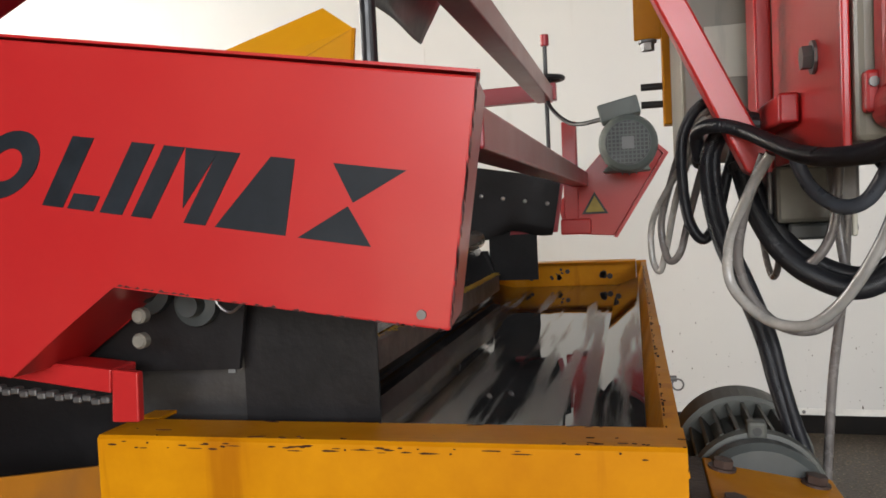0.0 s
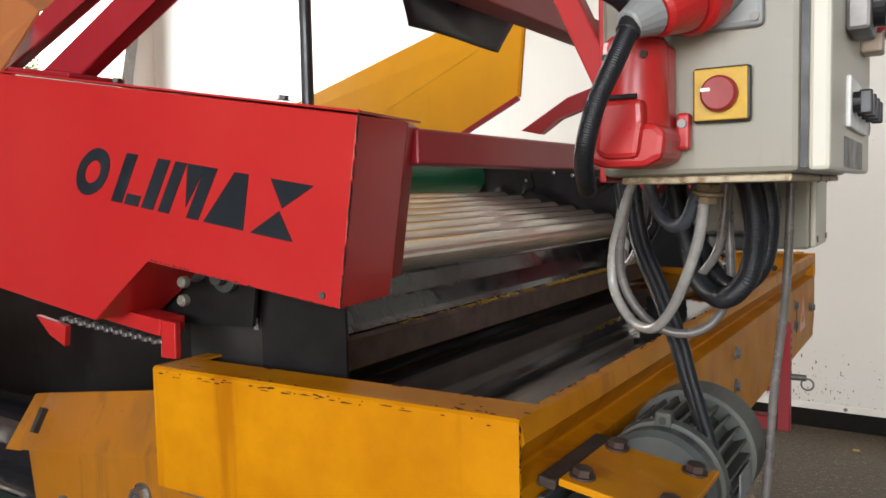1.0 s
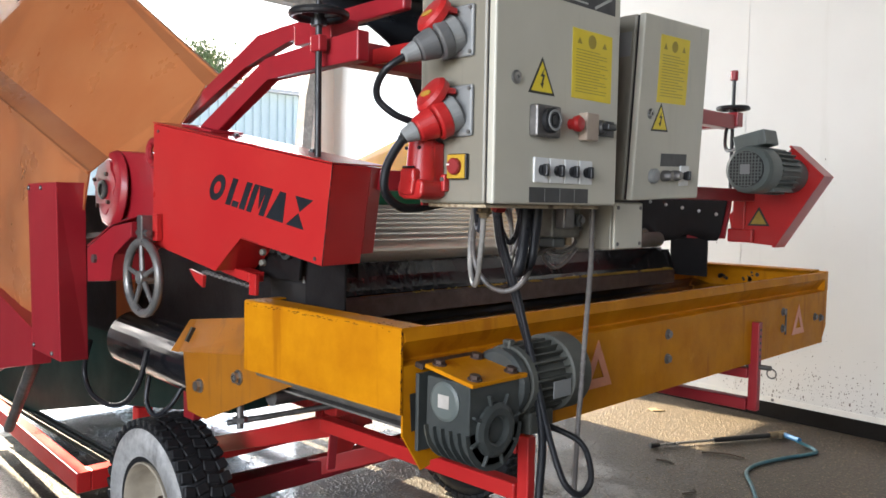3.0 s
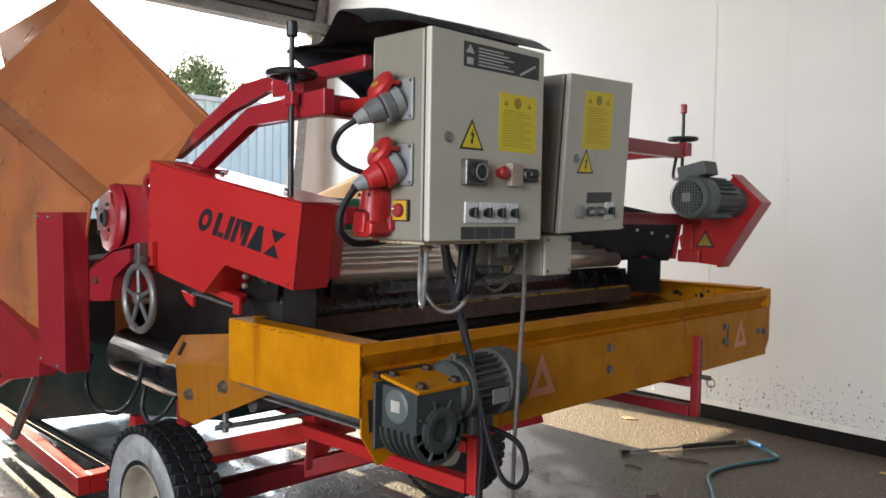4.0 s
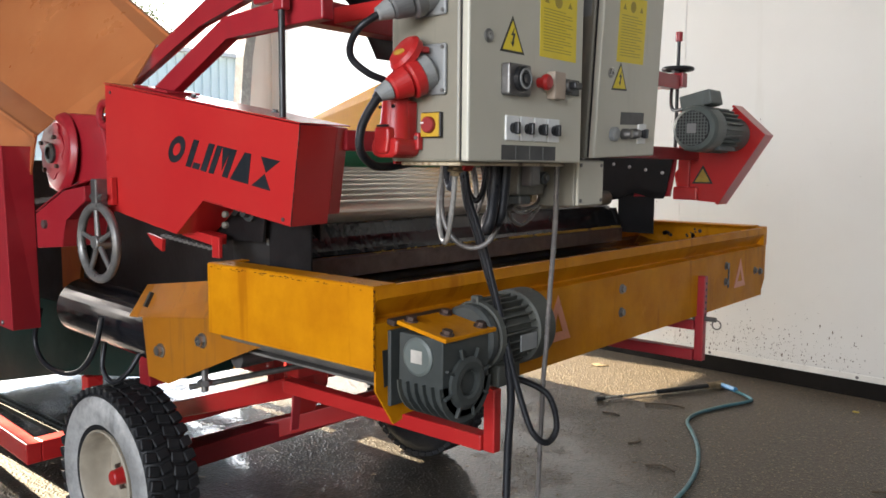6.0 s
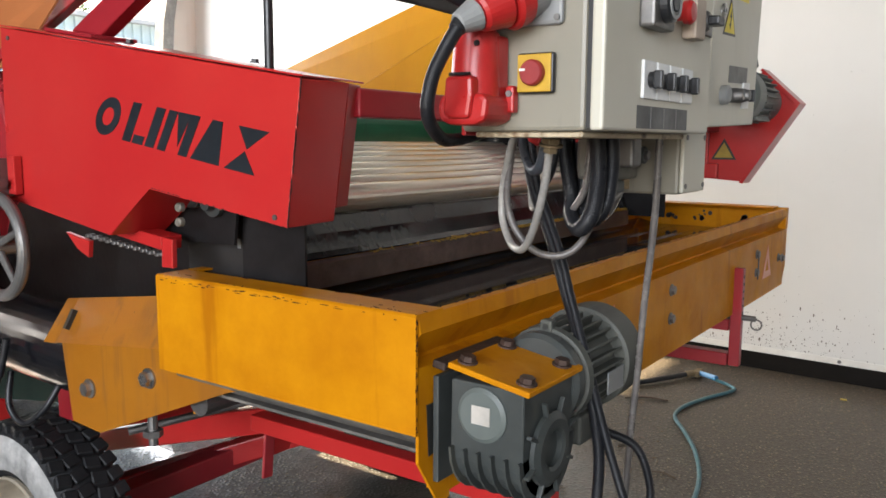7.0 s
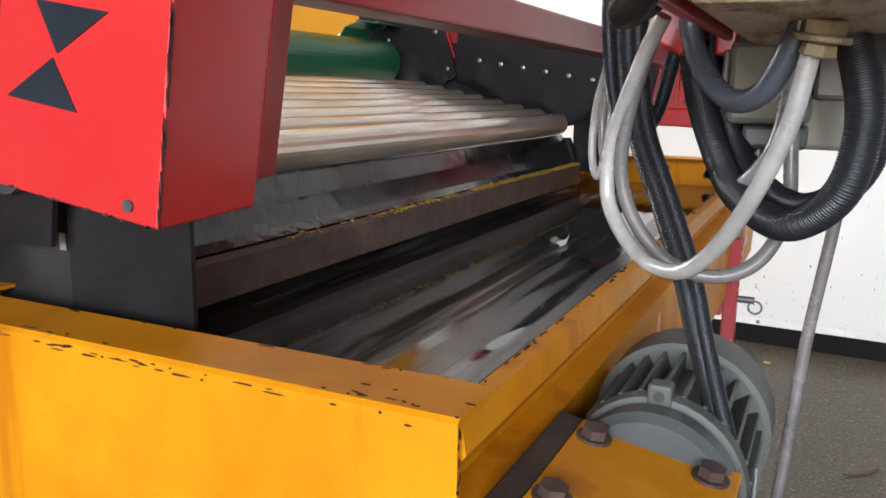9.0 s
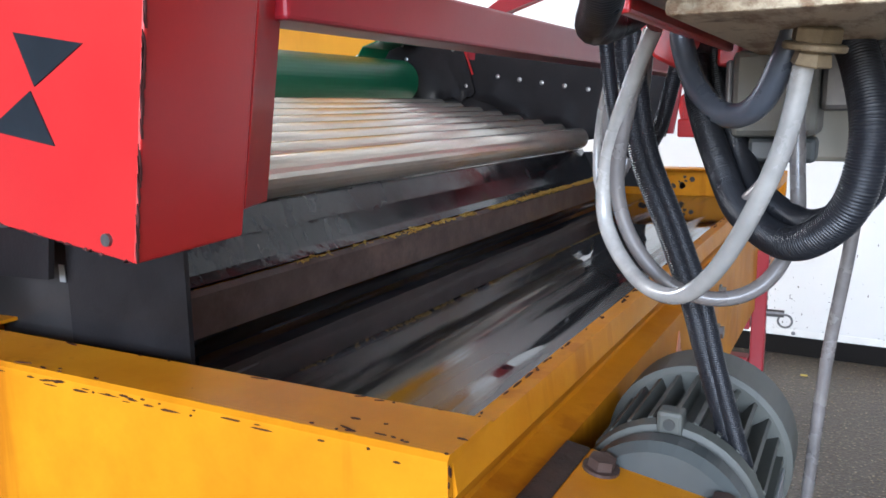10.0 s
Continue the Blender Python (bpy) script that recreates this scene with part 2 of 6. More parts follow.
def skirt_mat():
    """Rubber with a wet, scuffed lower band and drip marks."""
    m, n, l, b = nodes("scuffed_wet_rubber")
    drip = noise_tex(n, l, 26, 6, 0.65, (1.0, 1.0, 0.20))
    patch = noise_tex(n, l, 3.2, 4, 0.6)
    f = n.new("ShaderNodeMath")
    f.operation = "MULTIPLY"
    l.new(ramp(n, l, drip, 0.46, 0.58), f.inputs[0])
    l.new(ramp(n, l, patch, 0.42, 0.60), f.inputs[1])
    c = mix(n, l, f.outputs[0], (0.010, 0.0098, 0.011), (0.034, 0.0325, 0.033))
    l.new(c, b.inputs["Base Color"])
    l.new(ramp(n, l, patch, 0.35, 0.6, (0.30, 0.30, 0.30, 1), (0.10, 0.10, 0.10, 1)), b.inputs["Roughness"])
    bump(n, l, b, noise_tex(n, l, 14, 3), 0.3, 0.004)
    return m


def rotten_mat():
    """Cabinet base sheet: beige enamel flaking off in bands over rust and dried mud."""
    m, n, l, b = nodes("flaking_beige_base")
    f = noise_tex(n, l, 40, 7, 0.7, (1.0, 0.22, 1.0))
    c = mix(n, l, ramp(n, l, f, 0.40, 0.52), (0.24, 0.155, 0.085), (0.52, 0.43, 0.29))
    c = mix(n, l, ramp(n, l, noise_tex(n, l, 12, 5), 0.58, 0.66), c, (0.09, 0.05, 0.03))
    l.new(c, b.inputs["Base Color"])
    b.inputs["Roughness"].default_value = 0.6
    bump(n, l, b, f, 0.9, 0.006)
    return m


def roller_mat():
    m, n, l, b = nodes("muddy_roller")
    s = noise_tex(n, l, 10, 6, 0.6, (1.0, 0.25, 1.0))
    c = mix(n, l, ramp(n, l, s, 0.3, 0.7), (0.50, 0.455, 0.38), (0.75, 0.70, 0.60))
    y = ramp(n, l, noise_tex(n, l, 4, 5, 0.6, (3, 0.5, 3)), 0.60, 0.72)
    c = mix(n, l, y, c, (0.50, 0.33, 0.09))
    l.new(c, b.inputs["Base Color"])
    b.inputs["Roughness"].default_value = 0.20
    b.inputs["Metallic"].default_value = 0.5
    bump(n, l, b, noise_tex(n, l, 40, 5), 0.12, 0.002)
    return m


FLOOR, WALL, BELT, ROLLER = floor_mat(), wall_mat(), belt_mat(), roller_mat()
SKIRT, ROTTEN = skirt_mat(), rotten_mat()
PLINTH = plain("dark_wet_plinth", (0.0085, 0.0068, 0.0055), 0.5, 0, 0.4, 8, spec=0.12)
DARKMETAL = plain("dark_roof_sheet", (0.06, 0.058, 0.056), 0.5, 0.2, 0.3, 4)
CONCRETE = plain("pale_concrete", (0.42, 0.41, 0.39), 0.7, 0, 0.2, 3)
# grey for the unseen walls, dark so that they bounce little fill
LOWBOUNCE = plain("low_bounce_grey", (0.20, 0.195, 0.185), 0.7, 0, 0.25, 3)
SHED = plain("blue_grey_cladding", (0.42, 0.52, 0.55), 0.45, 0, 0.12, 2)
SHEDROOF = plain("grey_roof", (0.40, 0.42, 0.43), 0.5, 0, 0.12, 2)
LEAF = plain("leaves", (0.09, 0.135, 0.045), 0.5, 0, 0.4, 3)
BARK = plain("bark", (0.10, 0.075, 0.05), 0.8, 0, 0.3, 10)
LITTER = plain("dry_litter", (0.20, 0.15, 0.09), 0.7, 0, 0.4, 5)


# ---- builders ----
def thing(name, base, label, category, group="", kind=""):
    return tagged(new(name), label, category, group, kind), Vector(base)


def start(name, base, label, category, group="", kind=""):
    ob, b = thing(name, base, label, category, group, kind)
    ob.location = b
    ob.empty_display_size = 0.1
    return ob


def part(name, bm, mat, parent=None, label="", smooth=None):
    """Links a bmesh, built in the place's own coordinates, as one mesh under a thing or a part."""
    bmesh.ops.recalc_face_normals(bm, faces=bm.faces)
    me = bpy.data.meshes.new(name)
    if smooth is not None:
        for f in bm.faces:
            f.smooth = True
        lim = radians(smooth)
        for e in bm.edges:
            if len(e.link_faces) == 2 and e.calc_face_angle(0) > lim:
                e.smooth = False
    bm.to_mesh(me)
    bm.free()
    me.materials.append(mat)
    ob = new(name, me)
    if parent is not None:
        ob.parent = parent
        if parent.data is None:
            ob.location = -parent.location
    if label:
        tagged(ob, label)
    return ob


def solid(name, bm, mat, label, category, group="", kind="", smooth=None):
    return tagged(part(name, bm, mat, None, "", smooth), label, category, group, kind)


def box(lo, hi, bev=0.0, m=None, bm=None, seg=2):
    bm = bm or bmesh.new()
    c = [(a + b) / 2 for a, b in zip(lo, hi)]
    s = [abs(b - a) for a, b in zip(lo, hi)]
    r = bmesh.ops.create_cube(bm, size=1)
    bmesh.ops.scale(bm, vec=s, verts=r["verts"])
    bmesh.ops.translate(bm, vec=c, verts=r["verts"])
    vs = r["verts"]
    if bev:
        es = {e for v in vs for e in v.link_edges}
        out = bmesh.ops.bevel(bm, geom=list(es), offset=bev, segments=seg, profile=0.5, affect="EDGES")
        vs = list({v for f in out["faces"] for v in f.verts} | {v for v in vs if v.is_valid})
    if m is not None:
        bmesh.ops.transform(bm, matrix=m, verts=[v for v in vs if v.is_valid])
    return bm


def prism(poly, axis, a, b, bev=0.0, bm=None, m=None):
    """A polygon of two coordinates drawn out along an axis from a to b."""
    bm = bm or bmesh.new()

    def at(p, h):
        return {"x": (h, p[0], p[1]), "y": (p[0], h, p[1]), "z": (p[0], p[1], h)}[axis]
    lo = [bm.verts.new(at(p, a)) for p in poly]
    hi = [bm.verts.new(at(p, b)) for p in poly]
    k = len(poly)
    fs = [bm.faces.new(lo[::-1]), bm.faces.new(hi)]
    for i in range(k):
        fs.append(bm.faces.new((lo[i], lo[(i + 1) % k], hi[(i + 1) % k], hi[i])))
    vs = lo + hi
    if bev:
        out = bmesh.ops.bevel(bm, geom=list({e for f in fs for e in f.edges}), offset=bev, segments=2, profile=0.5, affect="EDGES")
        vs = list({v for f in out["faces"] for v in f.verts} | {v for v in vs if v.is_valid})
    if m is not None:
        bmesh.ops.transform(bm, matrix=m, verts=[v for v in vs if v.is_valid])
    return bm


def strip(profile, axis, a, b, thick, bm=None):
    """A bent sheet: an open line of two coordinates with a thickness, drawn out along an axis."""
    pts = [Vector(p) for p in profile]
    off = []
    for i, p in enumerate(pts):
        d = Vector((0, 0))
        if i:
            d += (p - pts[i - 1]).normalized()
        if i < len(pts) - 1:
            d += (pts[i + 1] - p).normalized()
        d.normalize()
        off.append(p + Vector((d.y, -d.x)) * thick)
    return prism([tuple(p) for p in pts] + [tuple(p) for p in reversed(off)], axis, a, b, bm=bm)


def rod(p0, p1, r, n=20, r1=None, bm=None, bev=0.0):
    bm = bm or bmesh.new()
    p0, p1 = Vector(p0), Vector(p1)
    d = p1 - p0
    q = d.to_track_quat("Z", "Y").to_matrix().to_4x4()
    r1 = r if r1 is None else r1
    ring = []
    if bev:
        L = d.length
        prof = [(r - bev, 0), (r, bev), (r1, L - bev), (r1 - bev, L)]
    else:
        prof = [(r, 0), (r1, d.length)]
    for rr, h in prof:
        ring.append([bm.verts.new(Matrix.Translation(p0) @ q @ Vector((rr * math.cos(2 * math.pi * i / n), rr * math.sin(2 * math.pi * i / n), h))) for i in range(n)])
    for a, b in zip(ring, ring[1:]):
        for i in range(n):
            bm.faces.new((a[i], a[(i + 1) % n], b[(i + 1) % n], b[i]))
    bm.faces.new(ring[0][::-1])
    bm.faces.new(ring[-1])
    return bm


def lathe(prof, place, axis, n=40, bm=None, closed=False):
    """Turned round an axis: prof lists (radius, height); closed joins its last ring to its first."""
    bm = bm or bmesh.new()
    q = Matrix.Translation(place) @ Vector(axis).to_track_quat("Z", "Y").to_matrix().to_4x4()
    rings = [[bm.verts.new(q @ Vector((r * math.cos(2 * math.pi * i / n), r * math.sin(2 * math.pi * i / n), h))) for i in range(n)] for r, h in prof]
    for a, b in zip(rings, rings[1:] + rings[:1] if closed else rings[1:]):
        for i in range(n):
            bm.faces.new((a[i], a[(i + 1) % n], b[(i + 1) % n], b[i]))
    if not closed:
        bm.faces.new(rings[0][::-1])
        bm.faces.new(rings[-1])
    return bm


def ring(place, axis, R, r, n=48, k=12, bm=None):
    bm = bm or bmesh.new()
    q = Matrix.Translation(place) @ Vector(axis).to_track_quat("Z", "Y").to_matrix().to_4x4()
    rows = []
    for i in range(n):
        a = 2 * math.pi * i / n
        rows.append([bm.verts.new(q @ Vector(((R + r * math.cos(2 * math.pi * j / k)) * math.cos(a), (R + r * math.cos(2 * math.pi * j / k)) * math.sin(a), r * math.sin(2 * math.pi * j / k)))) for j in range(k)])
    for i in range(n):
        for j in range(k):
            bm.faces.new((rows[i][j], rows[(i + 1) % n][j], rows[(i + 1) % n][(j + 1) % k], rows[i][(j + 1) % k]))
    return bm


def loft(front, y0, back, y1, bev=0.0):
    """A sheet-metal box between two outlines of (x, z), the first at y0 and the second at y1."""
    bm = bmesh.new()
    a = [bm.verts.new((x, y0, z)) for x, z in front]
    b = [bm.verts.new((x, y1, z)) for x, z in back]
    k = len(a)
    bm.faces.new(a[::-1])
    bm.faces.new(b)
    for i in range(k):
        bm.faces.new((a[i], a[(i + 1) % k], b[(i + 1) % k], b[i]))
    if bev:
        bmesh.ops.bevel(bm, geom=bm.edges[:], offset=bev, segments=2, profile=0.5, affect="EDGES")
    return bm


def crumbs(spots, rnd):
    """Many small uneven lumps, each (place, half-sizes): one bmesh of squashed, jittered octahedra."""
    vs, fs = [], []
    for p, (a, b, c) in spots:
        t = rnd.uniform(0, 6.3)
        ct, st = math.cos(t), math.sin(t)
        k = len(vs)
        for x, y, z in ((1, 0, 0), (0, 1, 0), (-1, 0, 0), (0, -1, 0), (0.2, 0.1, 1), (0, 0, -1)):
            x, y, z = x * a * rnd.uniform(0.6, 1.2), y * b * rnd.uniform(0.6, 1.2), z * c * rnd.uniform(0.7, 1.2)
            vs.append((p[0] + x * ct - y * st, p[1] + x * st + y * ct, p[2] + z))
        for i in range(4):
            j = (i + 1) % 4
            fs += [(k + i, k + j, k + 4), (k + j, k + i, k + 5)]
    me = bpy.data.meshes.new("lumps")
    me.from_pydata(vs, [], fs)
    bm = bmesh.new()
    bm.from_mesh(me)
    bpy.data.meshes.remove(me)
    return bm


def smooth_line(pts, per=12):
    """A Catmull-Rom line through the given points."""
    P = [Vector(p) for p in pts]
    P = [P[0] * 2 - P[1]] + P + [P[-1] * 2 - P[-2]]
    out = []
    for i in range(1, len(P) - 2):
        a, b, c, d = P[i - 1:i + 3]
        for j in range(per):
            t = j / per
            out.append(0.5 * ((2 * b) + (c - a) * t + (2 * a - 5 * b + 4 * c - d) * t * t + (3 * b - a - 3 * c + d) * t ** 3))
    out.append(P[-2])
    return out


def hose(pts, r, k=10, per=12, ribs=0.0, bm=None, pitch=0.0):
    """A round cable along a smooth line; with ribs, a corrugated conduit."""
    bm = bm or bmesh.new()
    line = smooth_line(pts, per)
    if pitch:
        dense, need = [line[0]], pitch
        for a, b in zip(line, line[1:]):
            d, at = (b - a).length, 0.0
            while at + need <= d:
                at += need
                need = pitch
                dense.append(a.lerp(b, at / d))
            need -= d - at
        line = dense
    rows = []
    up = Vector((0.31, 0.17, 0.93))
    for i, p in enumerate(line):
        d = (line[min(i + 1, len(line) - 1)] - line[max(i - 1, 0)]).normalized()
        s = d.cross(up)
        if s.length < 1e-4:
            s = d.cross(Vector((1, 0, 0)))
        s.normalize()
        u = s.cross(d)
        up = u
        rr = r * (1 + ribs * math.sin(i * math.pi / 2 + 0.4))
        rows.append([bm.verts.new(p + (s * math.cos(2 * math.pi * j / k) + u * math.sin(2 * math.pi * j / k)) * rr) for j in range(k)])
    for a, b in zip(rows, rows[1:]):
        for j in range(k):
            bm.faces.new((a[j], a[(j + 1) % k], b[(j + 1) % k], b[j]))
    bm.faces.new(rows[0][::-1])
    bm.faces.new(rows[-1])
    return bm


def bolt(parent, place, axis, r=0.012, h=0.008, mat=None, name="bolt"):
    """A hexagon head on a washer."""
    p, a = Vector(place), Vector(axis).normalized()
    bm = rod(p, p + a * h * 0.25, r * 1.35, 16)
    rod(p + a * h * 0.25, p + a * h, r, 6, bm=bm)
    return part(name, bm, mat or DULLSTEEL, parent)


def moved(bm, m):
    bmesh.ops.transform(bm, matrix=m, verts=bm.verts)
    return bm


# ---- building ----
WX = -7.35


def wall_y(x):
    return 5.0 - 0.05 * x


solid("floor", box((-7.6, -7.2, -0.2), (5.6, 5.6, 0.0)), FLOOR, "dark wet concrete shed floor with puddles and grit", "floor", kind="structure")
solid("wall_north", prism([(-7.6, wall_y(-7.6)), (5.6, wall_y(5.6)), (5.6, 5.8), (-7.6, 5.8)], "z", 0.125, 5.2), WALL, "white insulated wall panel, splashed with mud near its foot", "wall", kind="structure")
solid("plinth", prism([(-7.6, wall_y(-7.6) - 0.012), (5.6, wall_y(5.6) - 0.012), (5.6, 5.8), (-7.6, 5.8)], "z", -0.05, 0.121), PLINTH, "dark wet concrete plinth under the wall panels", "plinth", kind="structure")
seam = bmesh.new()
for sx in (-5.0, -1.53, 1.95):
    box((sx - 0.003, wall_y(sx) - 0.002, 0.13), (sx + 0.003, wall_y(sx) + 0.02, 5.19), bm=seam)
solid("trim", seam, plain("seam_grey", (0.68, 0.66, 0.62), 0.5, 0, 0.1, 10), "thin joint strips between the white wall panels", "trim", kind="structure")
lip = prism([(-7.4, wall_y(-7.4) - 0.006), (5.5, wall_y(5.5) - 0.006), (5.5, wall_y(5.5) + 0.02), (-7.4, wall_y(-7.4) + 0.02)], "z", 0.122, 0.165)
solid("bottom_trim", lip, plain("folded_trim", (0.76, 0.74, 0.685), 0.45, 0, 0.2, 6), "folded white metal strip along the panel foot", "trim", kind="structure")
west = bmesh.new()
box((WX - 0.22, -7.2, 0), (WX, 0.4, 5.2), bm=west)
box((WX - 0.22, 0.4, 4.22), (WX, 5.5, 5.2), bm=west)
solid("wall_west", west, DARKMETAL, "dark sheet wall above and beside the big open door", "wall", kind="structure")
# east and south walls stand out of view; their grey holds down the fill light
solid("wall_east", box((5.4, -7.2, 0), (5.6, 5.4, 5.2)), LOWBOUNCE, "unseen plain side wall of the shed, greyed to bounce less light", "wall", kind="structure")
south = bmesh.new()
box((-7.6, -7.2, 0), (-2.6, -7.0, 5.2), bm=south)
box((4.6, -7.2, 0), (5.6, -7.0, 5.2), bm=south)
box((-2.6, -7.2, 4.3), (4.6, -7.0, 5.2), bm=south)
solid("wall_south", south, LOWBOUNCE, "unseen plain wall with a wide open doorway, greyed to bounce less light", "wall", kind="structure")
roof = box((-7.6, -7.2, 5.2), (5.6, 5.8, 5.3))
for i in range(44):
    box((-7.6 + i * 0.3, -7.2, 5.17), (-7.6 + i * 0.3 + 0.08, 5.6, 5.2), bm=roof)
solid("ceiling", roof, DARKMETAL, "dark ribbed metal roof sheet", "ceiling", kind="structure")

door = start("door_1", (WX, 1.2, 4.1), "rolled-up shed door with steel lintel and jamb", "door", kind="structure")
part("lintel", box((WX - 0.05, 0.3, 4.10), (WX + 0.16, 5.38, 4.24), 0.01), DULLSTEEL, door)
dr = bmesh.new()
for i in range(6):
    box((WX + 0.02, 0.3, 4.26 + i * 0.14), (WX + 0.10 + 0.02 * (i % 2), 5.3, 4.37 + i * 0.14), 0.012, bm=dr)
part("door_curtain", dr, DARKMETAL, door)
part("jamb", prism([(4.56, 0), (4.70, 0), (4.98, 3.0), (5.40, 5.1), (5.26, 5.1), (4.84, 3.0)], "x", WX - 0.02, WX + 0.14), DULLSTEEL, door)
part("jamb_panel", prism([(4.68, 0), (5.45, 0), (5.45, 4.9), (5.30, 4.6), (4.96, 3.0)], "x", WX - 0.05, WX + 0.02), WALL, door)
lamp = start("strip_light", (-6.6, 2.9, 4.2), "switched-off white tube light under the roof", "lamp")
part("housing", box((-6.64, 2.1, 4.17), (-6.56, 3.5, 4.23), 0.01), WHITEPLATE, lamp)
for yy in (2.3, 3.3):
    part("hanger", rod((-6.6, yy, 4.23), (-6.6, yy, 5.2), 0.006, 8), DULLSTEEL, lamp)
part("tube", rod((-6.6, 2.15, 4.15), (-6.6, 3.45, 4.15), 0.015), WHITEPLATE, lamp)

# ---- outside ----
yard = bmesh.new()
for x0, y0, x1, y1 in ((-900, -900, -7.6, 900), (5.6, -900, 900, 900), (-7.6, -900, 5.6, -7.2), (-7.6, 5.8, 5.6, 900)):
    yard.faces.new([yard.verts.new(v) for v in ((x0, y0, -0.02), (x1, y0, -0.02), (x1, y1, -0.02), (x0, y1, -0.02))])
solid("ground", yard, CONCRETE, "pale concrete yard running out to the horizon", "ground", kind="structure")
shed = start("outbuilding", (-17, 9, 0), "low blue-grey corrugated shed across the yard", "shed")
first_sheet = None
for i in range(56):
    y = 5.0 + i * 0.25
    if first_sheet is None:
        first_sheet = part("cladding_sheet", prism([(-17.05, y), (-17.05, y + 0.10), (-17.0, y + 0.12), (-17.0, y + 0.23), (-17.05, y + 0.25), (-17.3, y + 0.25), (-17.3, y)], "z", 0, 4.45), SHED, shed)
    else:
        ob = new("cladding_sheet", first_sheet.data)
        ob.parent, ob.location = shed, first_sheet.location + Vector((0, 0.25 * i, 0))
part("roof", prism([(-16.8, 4.45), (-16.8, 4.55), (-22, 5.3), (-27, 4.55), (-27, 4.45)], "y", 4.8, 19.2), SHEDROOF, shed)


def tree(base, height, spread, count, seed):
    rnd = random.Random(seed)
    t = start("tree", base, "leafy green tree behind the blue shed", "tree")
    b = Vector(base)
    tr = rod(b, b + Vector((0.1, 0.1, height * 0.6)), 0.28, 10, 0.14)
    for i in range(9):
        a = i * 2.4
        rod(b + Vector((0, 0, height * (0.3 + 0.03 * i))), b + Vector((math.cos(a) * spread * 0.7, math.sin(a) * spread * 0.7, height * (0.55 + 0.05 * i))), 0.10, 6, 0.02, bm=tr)
    part("trunk", tr, BARK, t)
    clumps = [(Vector((rnd.gauss(0, 0.42) * spread, rnd.gauss(0, 0.42) * spread, height * rnd.uniform(0.45, 1.0))), rnd.uniform(0.35, 0.8)) for _ in range(46)]
    cr = bmesh.new()
    for _ in range(count):
        c, r = rnd.choice(clumps)
        p = b + c + Vector((rnd.gauss(0, 1), rnd.gauss(0, 1), rnd.gauss(0, 1))) * r * 0.6
        s = rnd.uniform(0.04, 0.10)
        m = Matrix.Translation(p) @ Euler((rnd.uniform(0, 6), rnd.uniform(0, 6), rnd.uniform(0, 6))).to_matrix().to_4x4()
        cr.faces.new([cr.verts.new(m @ Vector(v)) for v in ((-s, 0, 0), (0, -s * 0.5, 0.02), (s, 0, 0), (0, s * 0.5, 0.02))])
    part("crown", cr, LEAF, t)
    return t


tree((-30, 15.6, 0), 7.5, 2.1, 16000, 4)

# ---- cross conveyor ----
TOP, LEN, WID = 1.37, 2.645, 0.665
conv = start("cross_conveyor", (-0.33, 1.3, 1.05), "scuffed yellow-orange belt conveyor with a wet black belt", "conveyor")
near = prism([(0.0, 1.170), (0.0, 1.366), (0.004, 1.370), (0.075, 1.370), (0.075, 1.366), (0.006, 1.362), (0.006, 1.170)], "x", -WID, 0.0015)
part("end_panel", near, YEL, conv)
side = prism([(-0.022, 1.346), (-0.018, 1.366), (0.0, 1.366), (0.004, 1.338), (-0.030, 1.292), (-0.030, 1.286), (0.0, 1.280), (0.0, 1.045), (-0.05, 1.035), (-0.05, 1.045), (-0.006, 1.055), (-0.006, 1.272), (-0.036, 1.280), (-0.036, 1.296)], "y", 0.100, LEN - 0.042)
part("side_panel", side, YEL, conv)
part("side_panel", prism([(-0.022, 1.346), (-0.018, 1.366), (0.0, 1.366), (0.004, 1.338), (-0.030, 1.292), (-0.030, 1.286), (0.0, 1.281), (-0.006, 1.273), (-0.036, 1.280), (-0.036, 1.296)], "y", 0.010, 0.0998), YEL, conv)
part("corner_plate", prism([(0.010, 1.280), (0.010, 1.120), (0.070, 1.028), (0.0995, 1.034), (0.0995, 1.280)], "x", -0.006, 0.0), YEL, conv)
part("slot", prism([(0.030, 1.215), (0.052, 1.215), (0.058, 1.130), (0.036, 1.125)], "x", 0.0005, 0.0015), INK, conv)
chamf = prism([(LEN - 0.04, 1.280), (LEN - 0.005, 1.280), (LEN - 0.005, 1.12), (LEN - 0.04, 1.07)], "x", -0.006, 0.0)
part("corner_plate", chamf, YEL, conv)
part("corner_plate", box((-0.04, LEN - 0.0415, 1.281), (0.002, LEN - 0.002, 1.37), 0.002), YEL, conv)
sideL = prism([(-WID, 1.370), (-WID + 0.03, 1.370), (-WID + 0.03, 1.366), (-WID + 0.006, 1.366), (-WID + 0.006, 1.05), (-WID, 1.05)], "y", 0.08, LEN - 0.01)
part("side_panel", sideL, YEL, conv)
farp = prism([(LEN, 1.10), (LEN, 1.375), (LEN - 0.10, 1.375), (LEN - 0.10, 1.370), (LEN - 0.006, 1.370), (LEN - 0.006, 1.10)], "x", -WID, -0.041)
part("end_panel", farp, YEL, conv)
part("inner_face", box((-WID + 0.03, LEN - 0.012, 1.27), (-0.045, LEN - 0.007, 1.36)), YEL, conv)
belt = prism([(-WID + 0.01, 1.290), (-WID + 0.10, 1.268), (-0.12, 1.268), (-0.034, 1.300), (-0.034, 1.294), (-0.12, 1.262), (-WID + 0.10, 1.262), (-WID + 0.01, 1.284)], "y", 0.08, LEN - 0.02)
